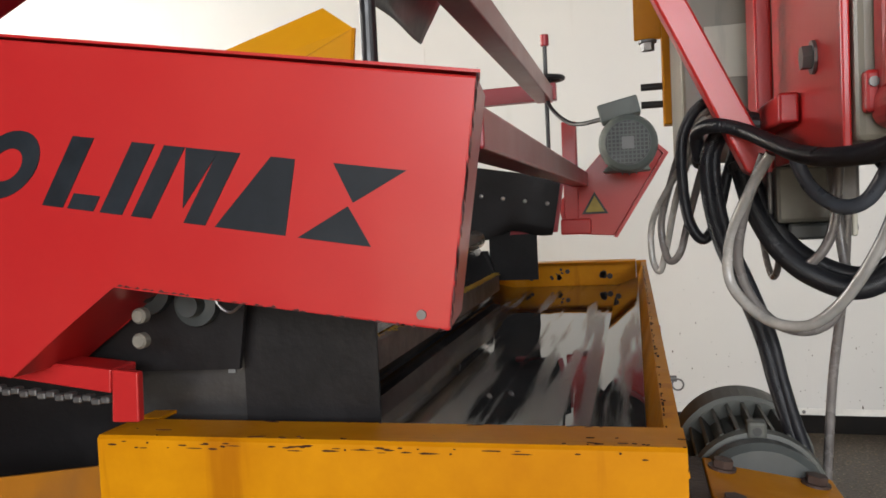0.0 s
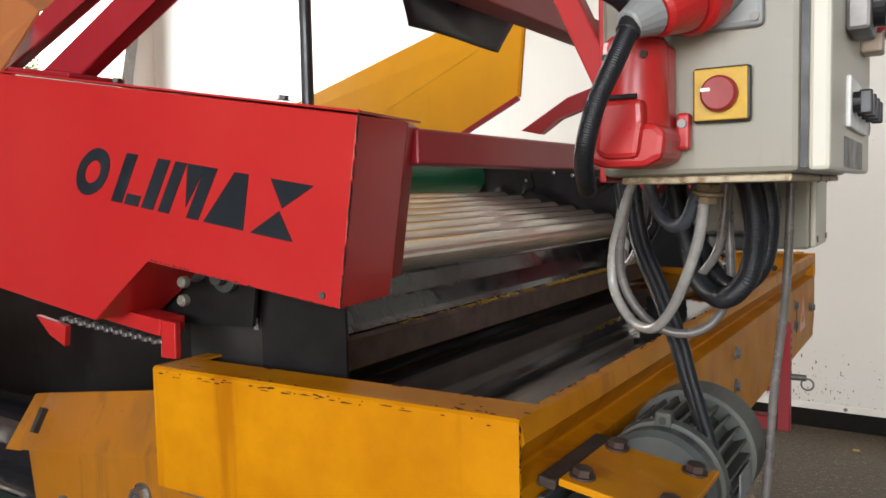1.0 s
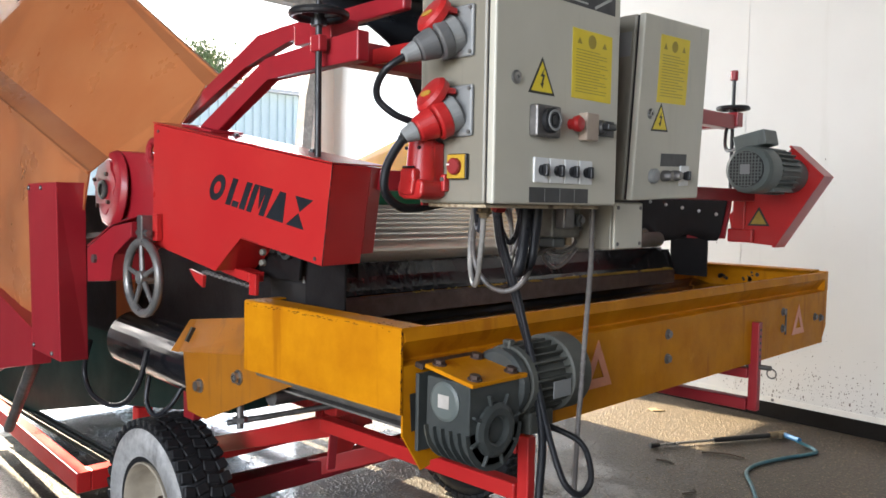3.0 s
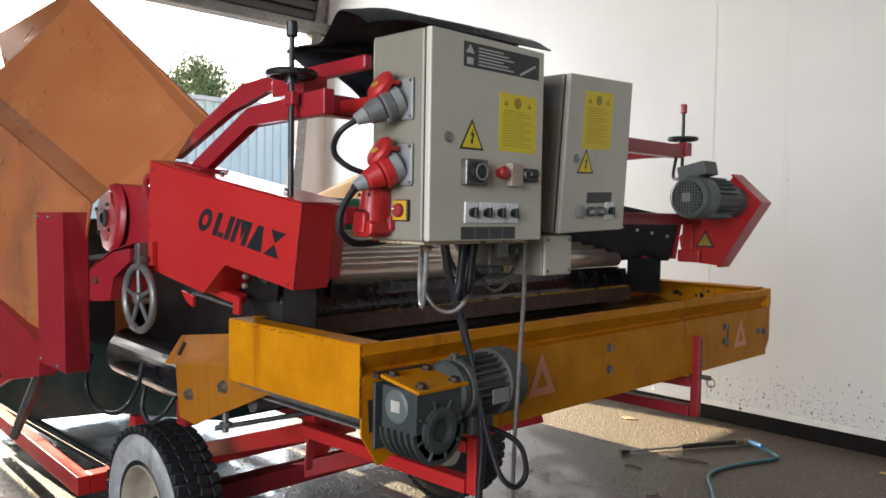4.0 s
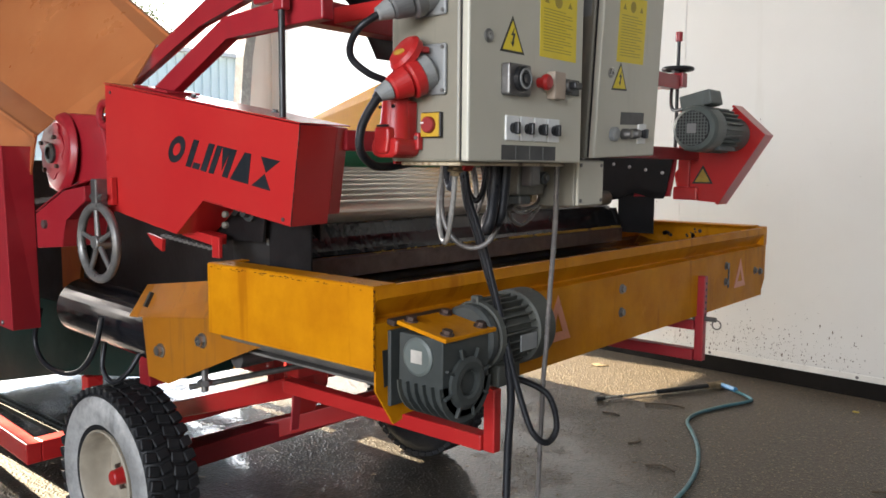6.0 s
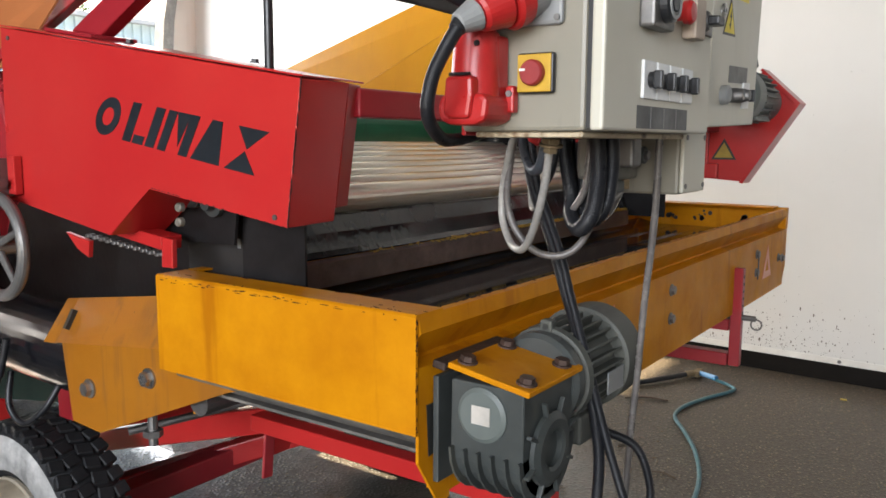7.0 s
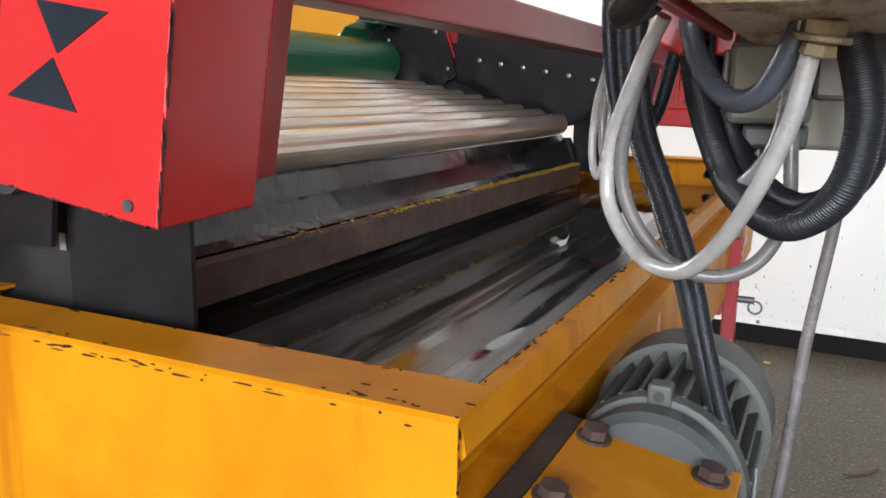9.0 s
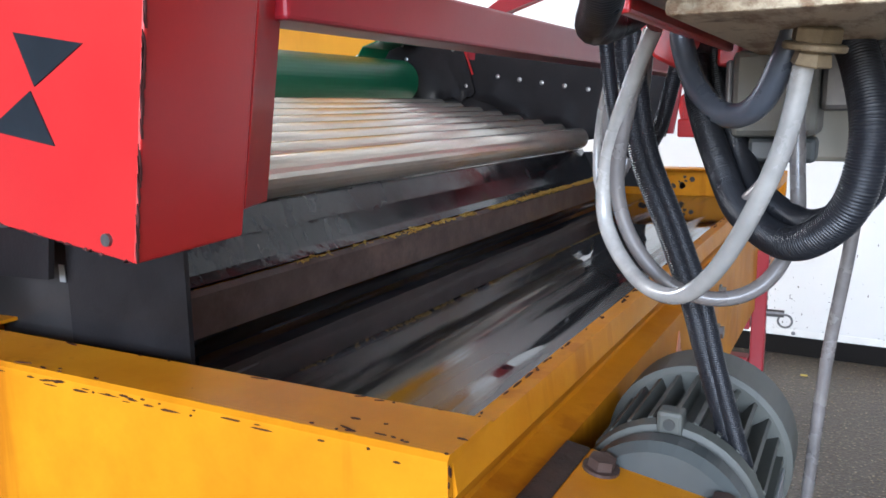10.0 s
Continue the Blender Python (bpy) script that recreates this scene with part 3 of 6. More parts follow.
part("belt", belt, BELT, conv, "wet black rubber belt")
part("end_roller", rod((-WID + 0.02, 0.075, 1.19), (-0.02, 0.075, 1.19), 0.060, 28), DUSTBELT, conv, "dusty belt round its end roller")
part("return_belt", prism([(-WID + 0.02, 1.115), (-0.02, 1.115), (-0.02, 1.121), (-WID + 0.02, 1.121)], "y", 0.06, LEN - 0.1), DUSTBELT, conv)
for y, z in ((1.20, 1.230), (1.20, 1.148), (2.145, 1.225), (2.145, 1.155), (2.50, 1.172), (2.568, 1.162)):
    bolt(conv, (0.0, y, z), (1, 0, 0), 0.013, 0.012)
part("slot", box((-0.001, 2.170, 1.125), (0.002, 2.186, 1.235)), INK, conv)


def reflector(yc, zc, w):
    h = w * 0.95
    bm = bmesh.new()
    out = [Vector((yc - w / 2, zc - h / 2)), Vector((yc + w / 2, zc - h / 2)), Vector((yc, zc + h / 2))]
    cen = Vector((yc, zc - h / 6))
    inn = [cen + (p - cen) * 0.42 for p in out]
    for a, b2 in ((0.001, 0.003),):
        for i in range(3):
            j = (i + 1) % 3
            q = [out[i], out[j], inn[j], inn[i]]
            prism([(p.x, p.y) for p in q], "x", a, b2, bm=bm)
    bmesh.ops.remove_doubles(bm, verts=bm.verts, dist=1e-5)
    return bm


part("reflector", reflector(0.79, 1.185, 0.150), REFLECT, conv, "pink triangular reflector")
part("reflector", reflector(2.31, 1.180, 0.135), REFLECT, conv, "pink triangular reflector")

mr = random.Random(14)
mud = bmesh.new()
for i in range(26):
    x = mr.choice((-0.16, -0.17, -0.36, -0.38, -0.50)) + mr.gauss(0, 0.018)
    z = 1.30 + abs(mr.gauss(0, 0.018))
    rod((x, LEN - 0.0135, z), (x, LEN - 0.0118, z), mr.uniform(0.003, 0.013), mr.choice((6, 7, 8)), bm=mud)
tagged(part("mud", mud, plain("dark_mud", (0.06, 0.045, 0.032), 0.7, 0, 0.4, 40), conv, "dark mud splashes"), kind="stuff")

# support legs and cross members below the conveyor
for y0 in (0.45, 1.865):
    st = start("support_bracket", (0.0, y0, 0.86), "red square-tube support bracket under the conveyor", "bracket", "conveyor supports")
    w = 0.016
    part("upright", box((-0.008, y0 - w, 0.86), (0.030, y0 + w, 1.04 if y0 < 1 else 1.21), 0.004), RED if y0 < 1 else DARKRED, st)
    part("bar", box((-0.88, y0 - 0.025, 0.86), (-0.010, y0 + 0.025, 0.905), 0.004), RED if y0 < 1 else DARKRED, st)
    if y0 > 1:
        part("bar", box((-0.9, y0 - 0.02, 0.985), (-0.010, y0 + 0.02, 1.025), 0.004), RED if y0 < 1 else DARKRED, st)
    else:
        part("bar", box((-0.30, y0 - 0.02, 0.985), (-0.010, y0 + 0.02, 1.025), 0.004), RED if y0 < 1 else DARKRED, st)
    if y0 > 1:
        for k in range(6):
            part("pin_hole", rod((0.0295, y0, 1.05 + k * 0.026), (0.0315, y0, 1.05 + k * 0.026), 0.006, 10), INK, st)
        part("pin", rod((-0.02, y0, 1.035), (0.075, y0, 1.035), 0.010, 10), DULLSTEEL, st)
        part("pin_ring", ring((0.078, y0, 1.015), (0, 1, 0), 0.018, 0.003, 20, 6), DULLSTEEL, st)

# ---- gear motor ----
gm = start("gear_motor", (0.10, 0.15, 1.07), "dirty grey worm gear motor bolted to the conveyor side", "motor")
GT = Matrix.Translation((0.1, 0.14, 1.272)) @ Matrix.Rotation(0.16, 4, "Y") @ Matrix.Translation((-0.1, -0.14, -1.272))
part("mount_plate", box((0.030, 0.047, 1.268), (0.182, 0.235, 1.278), 0.002, m=GT), YEL, gm)
part("angle", box((0.004, 0.040, 1.262), (0.0298, 0.240, 1.276), 0.003, m=GT), plain("rusty_greasy_angle", (0.045, 0.026, 0.018), 0.6, 0.1, 0.6, 25, 0.6, 0.004), gm, "rusty greasy steel angle")
for px, py in ((0.050, 0.074), (0.160, 0.076), (0.050, 0.200), (0.157, 0.202)):
    bolt(gm, GT @ Vector((px, py, 1.278)), GT.to_3x3() @ Vector((0, 0, 1)), 0.0125, 0.012, RUST)


def case_line(r, yc=0.135, zc=1.150):
    """Outline of the gear case: flat on top, round below."""
    arc = [(yc + r * math.cos(radians(a)), zc + r * math.sin(radians(a))) for a in range(0, -181, -15)]
    return [(yc + r, 1.262)] + arc + [(yc - r, 1.262)]


part("gear_case", prism(case_line(0.084), "x", 0.036, 0.170, 0.003), CAST, gm)
for i in range(6):
    part("cooling_rib", prism(case_line(0.095)[1:-1], "x", 0.038 + i * 0.0255, 0.0425 + i * 0.0255), DUCT if i == 0 else CAST, gm)
part("end_cover", lathe([(0.045, 0), (0.045, 0.030), (0.038, 0.034), (0.001, 0.034)], (0.096, 0.078, 1.212), (0, -1, 0), 36), FARDUCT, gm)
part("rating_plate", box((0.080, 0.0425, 1.198), (0.114, 0.0437, 1.228)), plain("blank_plate", (0.6, 0.56, 0.5), 0.4, 0.2), gm)
hub = lathe([(0.062, 0), (0.062, 0.008), (0.050, 0.014), (0.036, 0.014), (0.030, 0.010), (0.030, 0.001), (0.001, 0.001)], (0.171, 0.142, 1.150), (1, 0, 0), 40)
part("hollow_shaft", moved(hub, Matrix.Translation((0, -0.010, 0))), CAST, gm)
for k in range(8):
    a = k * math.pi / 4 + 0.3
    m = Matrix.Translation((0.172, 0.132, 1.150)) @ Matrix.Rotation(a, 4, "X")
    part("case_web", box((0.0, -0.003, 0.050), (0.009, 0.003, 0.085), 0.001, m=m), CAST, gm)
part("mount_flange", prism([(0.003, 1.08), (0.014, 1.08), (0.014, 1.262), (0.003, 1.262)], "y", 0.045, 0.24, 0.002), CAST, gm)
MC = (0.100, 0.0, 1.230)
part("flange", rod((MC[0], 0.216, MC[2]), (MC[0], 0.252, MC[2]), 0.082, 40, bev=0.008), CAST, gm)
part("motor_body", rod((MC[0], 0.252, MC[2]), (MC[0], 0.42, MC[2]), 0.070, 40), DUCT, gm)
for i in range(26):
    a = 2 * math.pi * i / 26
    m = Matrix.Translation((MC[0], 0, MC[2])) @ Matrix.Rotation(a, 4, "Y")
    part("fin", box((-0.0022, 0.268, 0.066), (0.0022, 0.412, 0.089), m=m), DUCT, gm)
cowl = lathe([(0.092, 0), (0.098, 0.002), (0.098, 0.070), (0.086, 0.084), (0.02, 0.086)], (MC[0], 0.400, MC[2]), (0, 1, 0), 48)
part("fan_cowl", cowl, DUCT, gm)
part("end_shield", lathe([(0.070, 0), (0.086, 0.004), (0.088, 0.018), (0.080, 0.022)], (MC[0], 0.250, MC[2]), (0, 1, 0), 40), DUCT, gm)
part("terminal_box", box((0.08, 0.27, 1.105), (0.165, 0.36, 1.160), 0.006), DUCT, gm)
part("eye_lug", box((MC[0] - 0.012, 0.250, 1.300), (MC[0] + 0.012, 0.272, 1.330), 0.004), DUCT, gm)
part("lug_hole", rod((MC[0], 0.2490, 1.318), (MC[0], 0.2505, 1.318), 0.0055, 14), INK, gm)
part("data_plate", box((0.1875, 0.325, 1.190), (0.1905, 0.395, 1.232), 0.001), CASTGREY, gm)

# ---- roller cleaner ----
SL = math.atan2(0.148, 0.948)
TR = Vector((-0.170, 0, 1.741))
CY = -0.060


def uv(u, v, y=0.0):
    """A place on the sloping side cover: u up the slope from its lower corner, v down from its top edge."""
    return (TR.x - u * math.cos(SL) - v * math.sin(SL), y, TR.z + u * math.sin(SL) - v * math.cos(SL))


def uvp(u, v):
    p = uv(u, v)
    return (p[0], p[2])


def slab(pts, y0, y1, bev=0.0):
    return prism([uvp(*p) for p in pts], "y", y0, y1, bev)


rc = start("roller_cleaner", (-0.75, 1.2, 1.3), "red roller cleaning unit with a black-marked side cover", "machine")
FRONT = [(-0.180, 1.740), (-0.2185, 1.498), (-0.587, 1.552), (-0.724, 1.450), (-1.118, 1.508), (-1.105, 1.888)]
part("side_cover", loft(FRONT, CY, [(-0.1965, 1.741), (-0.2350, 1.499)] + FRONT[2:], 0.0715, 0.0025), RED, rc, "red sheet cover with black marks")
part("inner_cover", loft([(-0.1968, 1.7405), (-0.2318, 1.522), (-0.52, 1.56), (-0.52, 1.79)], 0.072, [(-0.2208, 1.7405), (-0.2558, 1.522), (-0.52, 1.56), (-0.52, 1.79)], 0.131, 0.002), RED, rc)
part("cover_lid", loft([(-0.177, 1.7425), (-0.177, 1.7455), (-1.107, 1.8935), (-1.107, 1.8905)], CY - 0.002, [(-0.217, 1.744), (-0.217, 1.747), (-1.107, 1.8935), (-1.107, 1.8905)], 0.134), RED, rc)
for u in (0.22, 0.60):
    bolt(rc, uv(u, -0.006, 0.03), (math.sin(SL), 0, math.cos(SL)), 0.008, 0.008, BLACK)
for u, v in ((0.91, 0.02), (0.89, 0.35), (0.04, 0.235)):
    part("screw", rod(uv(u, v, CY + 0.001), uv(u, v, CY - 0.003), 0.005, 10), DULLSTEEL, rc)

# a painted mark of plain leaning shapes
def mark(shape):
    bm = prism([uvp(*p) for p in shape], "y", CY - 0.0012, CY + 0.0005)
    return part("mark", bm, LETTER, rc, "black painted shape")


def lean(x, w, h0=0.0, h1=1.0):
    """A leaning bar whose foot begins at x; heights are shares of the mark's own."""
    def at(u, h):
        return (u - 0.033 * h, 0.175 - 0.078 * h)
    mark([at(x, h0), at(x - w, h0), at(x - w, h1), at(x, h1)])


ring_bm = bmesh.new()
loops = []
for y, k in ((CY - 0.0012, 1.0), (CY + 0.0005, 1.0), (CY + 0.0005, 0.48), (CY - 0.0012, 0.48)):
    loops.append([])
    for i in range(28):
        a = 2 * math.pi * i / 28
        ph = 0.5 + 0.5 * k * math.sin(a)
        loops[-1].append(ring_bm.verts.new(uv(0.524 - 0.038 * k * math.cos(a) - 0.033 * (ph - 0.5), 0.175 - 0.078 * ph, y)))
for p0, p1 in zip(loops, loops[1:] + loops[:1]):
    for i in range(28):
        ring_bm.faces.new((p0[i], p0[(i + 1) % 28], p1[(i + 1) % 28], p1[i]))
part("mark", ring_bm, LETTER, rc, "black painted ring")
lean(0.4758, 0.026)
lean(0.4440, 0.032, 0, 0.22)
lean(0.4040, 0.027)
lean(0.3660, 0.024)
mark([(0.3080, 0.097), (0.2700, 0.097), (0.3060, 0.160)])
lean(0.3040, 0.025)
mark([(0.2681, 0.1752), (0.1892, 0.1752), (0.1861, 0.0975), (0.2123, 0.0975)])
mark([(0.1759, 0.1755), (0.0981, 0.1755), (0.1260, 0.1385)])
mark([(0.1454, 0.0975), (0.0697, 0.0975), (0.1210, 0.1345)])

# far side sheet and rubber guards
part("far_side_plate", slab(((0.12, 0.06), (0.12, 0.25), (0.40, 0.30), (0.46, 0.25), (0.86, 0.21), (1.22, 0.24), (1.25, 0.09), (1.14, 0.04), (0.9, 0.04)), 2.266, 2.279), DARKRED, rc)


part("back_rubber", slab(((0.30, 0.10), (0.30, 0.285), (0.44, 0.33), (0.50, 0.318), (0.86, 0.292), (1.24, 0.300), (1.24, 0.10)), 2.2575, 2.2625), RUBBER, rc)


def guard(top, low, y, waves, curl):
    """A hanging rubber sheet between an upper and a lower line of the slope, its hem wavy and curled towards the rollers."""
    bm = bmesh.new()
    n, rows = 48, (0.0, 0.5, 0.84, 0.93, 1.0)
    grid = []
    for i in range(n + 1):
        f = i / n
        a = Vector(top[0]).lerp(Vector(top[1]), f)
        k = f * (len(low) - 1)
        j = min(int(k), len(low) - 2)
        b = Vector(low[j]).lerp(Vector(low[j + 1]), k - j)
        b.y += waves * math.sin(f * 34) * (0.4 + 0.6 * math.sin(f * 9 + 1) ** 2)
        grid.append([])
        for r in rows:
            p = a.lerp(b, r)
            q = max(0.0, (r - 0.8) / 0.2)
            grid[-1].append(bm.verts.new(uv(p.x, p.y, y - curl * q * q * (0.6 + 0.4 * math.sin(f * 17)) + 0.0015 * math.sin(f * 23 + r * 5))))
    for c0, c1 in zip(grid, grid[1:]):
        for j in range(len(rows) - 1):
            bm.faces.new((c0[j], c0[j + 1], c1[j + 1], c1[j]))
    ex = bmesh.ops.extrude_face_region(bm, geom=bm.faces[:])
    bmesh.ops.translate(bm, vec=(0, 0.005, 0), verts=[v for v in ex["geom"] if isinstance(v, bmesh.types.BMVert)])
    return bm


part("rubber_guard", guard(((0.13, 0.045), (0.875, 0.028)), ((0.135, 0.262), (0.30, 0.268), (0.415, 0.315), (0.50, 0.292), (0.64, 0.270), (0.76, 0.250), (0.86, 0.232)), 2.250, 0.006, 0.030), RUBBER, rc, "black rubber side guard with rivets", smooth=50)
part("rubber_guard", guard(((0.935, 0.038), (1.30, 0.050)), ((0.842, 0.214), (0.89, 0.252), (0.95, 0.245), (1.03, 0.268), (1.15, 0.275), (1.22, 0.18)), 2.238, 0.007, 0.018), RUBBER, rc, smooth=50)
part("guard_strip", slab(((0.920, 0.05), (0.866, 0.150), (0.872, 0.153), (0.927, 0.053)), 2.2455, 2.249), RED, rc)
RIV = lathe([(0.009, 0), (0.007, 0.003), (0.002, 0.0045)], (0, 0, 0), (0, -1, 0), 12)
rivet_mesh = None
spots = [(0.17 + i * 0.0857, 0.146, 2.250) for i in range(8)]
spots += [(0.958, 0.072, 2.240), (0.885, 0.194, 2.240), (1.119, 0.174, 2.240), (1.209, 0.074, 2.240), (1.176, 0.080, 2.240), (1.150, 0.130, 2.240)]
for u, v, y in spots:
    if rivet_mesh is None:
        first = part("rivet", moved(RIV, Matrix.Translation(uv(u, v, y))), STEEL, rc)
        rivet_mesh, base_at = first.data, Vector(uv(u, v, y))
    else:
        ob = new("rivet", rivet_mesh)
        ob.parent = rc
        ob.location = -rc.location + Vector(uv(u, v, y)) - base_at


# rollers
NR = 8
for i in range(NR):
    f = i / (NR - 1)
    x, z = -0.638 - 0.545 * f, 1.497 + 0.108 * f
    r = part("roller", rod((x, 0.14, z), (x, 2.225, z), 0.037, 28, bev=0.006), ROLLER, rc, "mud-stained cleaning roller")
    part("shaft_end", rod((x, 2.226, z), (x, 2.238, z), 0.020, 12), STEEL, r)
part("green_roller", rod((-1.315, 0.14, 1.705), (-1.315, 2.19, 1.705), 0.078, 40, bev=0.020), GREEN, rc, "green painted feed roller")
part("green_cowl", strip([(-1.45, 1.76), (-1.40, 1.83), (-1.33, 1.85), (-1.27, 1.84)], "y", 2.05, 2.235, 0.004), GREEN, rc)

# skirts, rail and flaps
part("front_skirt", strip([(-0.668, 1.457), (-0.626, 1.460), (-0.603, 1.418), (-0.586, 1.378), (-0.573, 1.3655)], "y", 0.14, 2.235, 0.005), SKIRT, rc, "scuffed wet black rubber skirt")
part("skirt_rail", prism([(-0.585, 1.352), (-0.570, 1.362), (-0.558, 1.355), (-0.558, 1.296), (-0.585, 1.290)], "y", 0.14, 2.25), plain("grimy_rail", (0.13, 0.088, 0.072), 0.5, 0.2, 0.5, 22, 0.4, 0.002), rc, "grimy steel rail")
fr = random.Random(8)
lumps = []
for i in range(4200):
    y = 2.23 - abs(fr.gauss(0, 0.62))
    if y < 0.55 or noise.noise(Vector((y * 9.0, 0.0, 3.0))) < -0.12 - 0.25 * (y - 1.2):
        continue
    q = fr.uniform(0.0010, 0.0034)
    lumps.append(((-0.5655 + fr.gauss(0, 0.0050), y, 1.3622 + fr.gauss(0, 0.0018)), (q, q * fr.uniform(1, 2.4), q * 0.9)))
moss = crumbs(lumps, fr)
tagged(part("residue", moss, plain("ochre_residue", (0.50, 0.31, 0.05), 0.8, 0, 0.4, 60), rc, "dried ochre mud crumbs"), kind="stuff")
part("bed_plate", prism([(-1.25, 1.50), (-0.64, 1.40), (-0.64, 1.38), (-1.25, 1.47)], "y", 0.16, 2.22), RUBBER, rc)
part("end_flap", box((-0.530, 0.114, 1.275), (-0.352, 0.120, 1.56)), RUBBER, rc, "hanging black rubber flap")
part("end_flap", box((-0.705, 0.122, 1.24), (-0.535, 0.128, 1.52), 0, Matrix.Translation((-0.62, 0.125, 1.4)) @ Matrix.Rotation(0.10, 4, "Z") @ Matrix.Translation((0.62, -0.125, -1.4))), plain("muddy_rubber", (0.026, 0.024, 0.023), 0.4, 0, 0.7, 5, 0.3, 0.003), rc, "mud-smeared rubber flap")
part("end_flap", box((-0.595, 2.270, 1.332), (-0.408, 2.278, 1.56)), RUBBER, rc, "hanging black rubber flap")
part("end_flap", box((-1.35, 0.36, 1.03), (-0.60, 0.368, 1.50)), RUBBER, rc)
part("tag", box((-0.560, 0.1262, 1.418), (-0.550, 0.1272, 1.438)), CASTGREY, rc, "small grey paper tag")
part("back_curtain", box((-3.40, 0.42, 0.98), (-1.30, 0.430, 1.66)), RUBBER, rc, "black rubber curtain")
part("skirt_tail", prism([(-0.640, 1.45), (-0.60, 1.45), (-0.575, 1.37), (-0.57, 1.34), (-0.64, 1.34)], "y", 2.236, 2.262), RUBBER, rc)

# gear below the cover's notch
part("hanger", slab(((0.600, 0.372), (0.420, 0.362), (0.418, 0.390), (0.569, 0.394)), 0.0, 0.050, 0.002), RED, rc)
part("hanger", slab(((0.419, 0.362), (0.385, 0.360), (0.378, 0.418), (0.413, 0.424)), 0.0, 0.012, 0.002), RED, rc)
# black plate behind the notch; the shade inside is put into its colour
part("shade_backing", slab(((0.30, 0.24), (0.30, 0.36), (0.52, 0.40), (0.70, 0.40), (0.70, 0.24)), 0.085, 0.092), RUBBER, rc)
for k, (u, v) in enumerate(((0.405, 0.300), (0.402, 0.330), (0.475, 0.330))):
    part("bolt", lathe([(0.0095, 0), (0.0095, 0.010), (0.007, 0.013), (0.001, 0.013)], uv(u, v, 0.035), (0, -1, 0), 18), plain("zinc_%s" % "abc"[k], (0.24, 0.22, 0.18), 0.45, 0.4), rc)
for u, v, r in ((0.36, 0.285, 0.028), (0.43, 0.275, 0.034), (0.50, 0.29, 0.030), (0.56, 0.33, 0.022)):
    part("sprocket", lathe([(r, 0), (r, 0.012), (r * 0.55, 0.014), (r * 0.5, 0.03), (0.002, 0.03)], uv(u, v, 0.083), (0, -1, 0), 24), CAST, rc)
ch = bmesh.new()
for i in range(22):
    p = uv(0.43 + i * 0.0125, 0.402 + i * 0.0009 + 0.003 * (i % 2), 0.012)
    box((p[0] - 0.0058, p[1] - 0.006, p[2] - 0.004), (p[0] + 0.0058, p[1] + 0.006, p[2] + 0.004), 0.0015, bm=ch, seg=1)
part("chain", ch, DULLSTEEL, rc, "greasy steel drive chain")
part("hook", hose([uv(0.31, 0.245, 0.04), uv(0.315, 0.27, 0.04), uv(0.295, 0.282, 0.04), uv(0.275, 0.262, 0.04)], 0.0018, 6), STEEL, rc)
part("corner_tab", slab(((0.745, 0.425), (0.700, 0.452), (0.655, 0.462), (0.655, 0.425)), -0.01, 0.0), RED, rc)

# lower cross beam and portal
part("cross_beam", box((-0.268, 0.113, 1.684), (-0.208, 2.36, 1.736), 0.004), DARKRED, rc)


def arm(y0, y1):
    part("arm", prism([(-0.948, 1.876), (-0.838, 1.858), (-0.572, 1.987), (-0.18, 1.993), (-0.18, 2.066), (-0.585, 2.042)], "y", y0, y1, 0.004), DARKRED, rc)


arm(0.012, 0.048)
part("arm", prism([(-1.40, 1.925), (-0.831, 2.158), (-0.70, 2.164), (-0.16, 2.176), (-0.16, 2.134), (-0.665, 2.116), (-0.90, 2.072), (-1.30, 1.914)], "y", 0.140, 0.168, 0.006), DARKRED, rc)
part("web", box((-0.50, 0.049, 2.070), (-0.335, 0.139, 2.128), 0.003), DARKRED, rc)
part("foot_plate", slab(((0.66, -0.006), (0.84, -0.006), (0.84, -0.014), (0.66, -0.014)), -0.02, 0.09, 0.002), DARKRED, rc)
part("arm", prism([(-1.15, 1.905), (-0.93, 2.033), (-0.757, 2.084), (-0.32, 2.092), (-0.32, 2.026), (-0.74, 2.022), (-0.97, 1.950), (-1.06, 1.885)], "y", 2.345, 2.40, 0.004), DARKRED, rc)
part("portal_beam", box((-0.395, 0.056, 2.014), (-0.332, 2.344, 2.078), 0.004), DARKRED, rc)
for y0, zt in ((-0.015, 2.262), (2.378, 2.285)):
    jack = start("height_spindle", (-0.30, y0, 1.75), "black threaded spindle with a small handwheel", "spindle", "height spindles")
    x0 = -0.300 if y0 < 1 else -0.360
    sb = rod((x0, y0, 1.70), (x0, y0, zt - 0.02), 0.0085, 16)
    part("spindle", sb, BLACK, jack)
    part("knob", rod((x0, y0, zt - 0.045), (x0, y0, zt), 0.017, 20, bev=0.003), BLACK if y0 < 1 else DARKRED, jack)
    part("handwheel", ring((x0, y0, 2.112), (0, 0, 1), 0.066, 0.010, 40, 10), BLACK, jack)
    for i in range(3):
        a = 0.5 + i * 2.094
        part("spoke", rod((x0, y0, 2.106), (x0 + 0.062 * math.cos(a), y0 + 0.062 * math.sin(a), 2.112), 0.007, 8), BLACK, jack)
    part("hub", rod((x0, y0, 2.085), (x0, y0, 2.120), 0.02, 16), BLACK, jack)
    part("nut_block", box((x0 - 0.02, y0 - 0.012, 2.022), (x0 + 0.02, y0 + 0.012, 2.062), 0.004), DARKRED, jack)

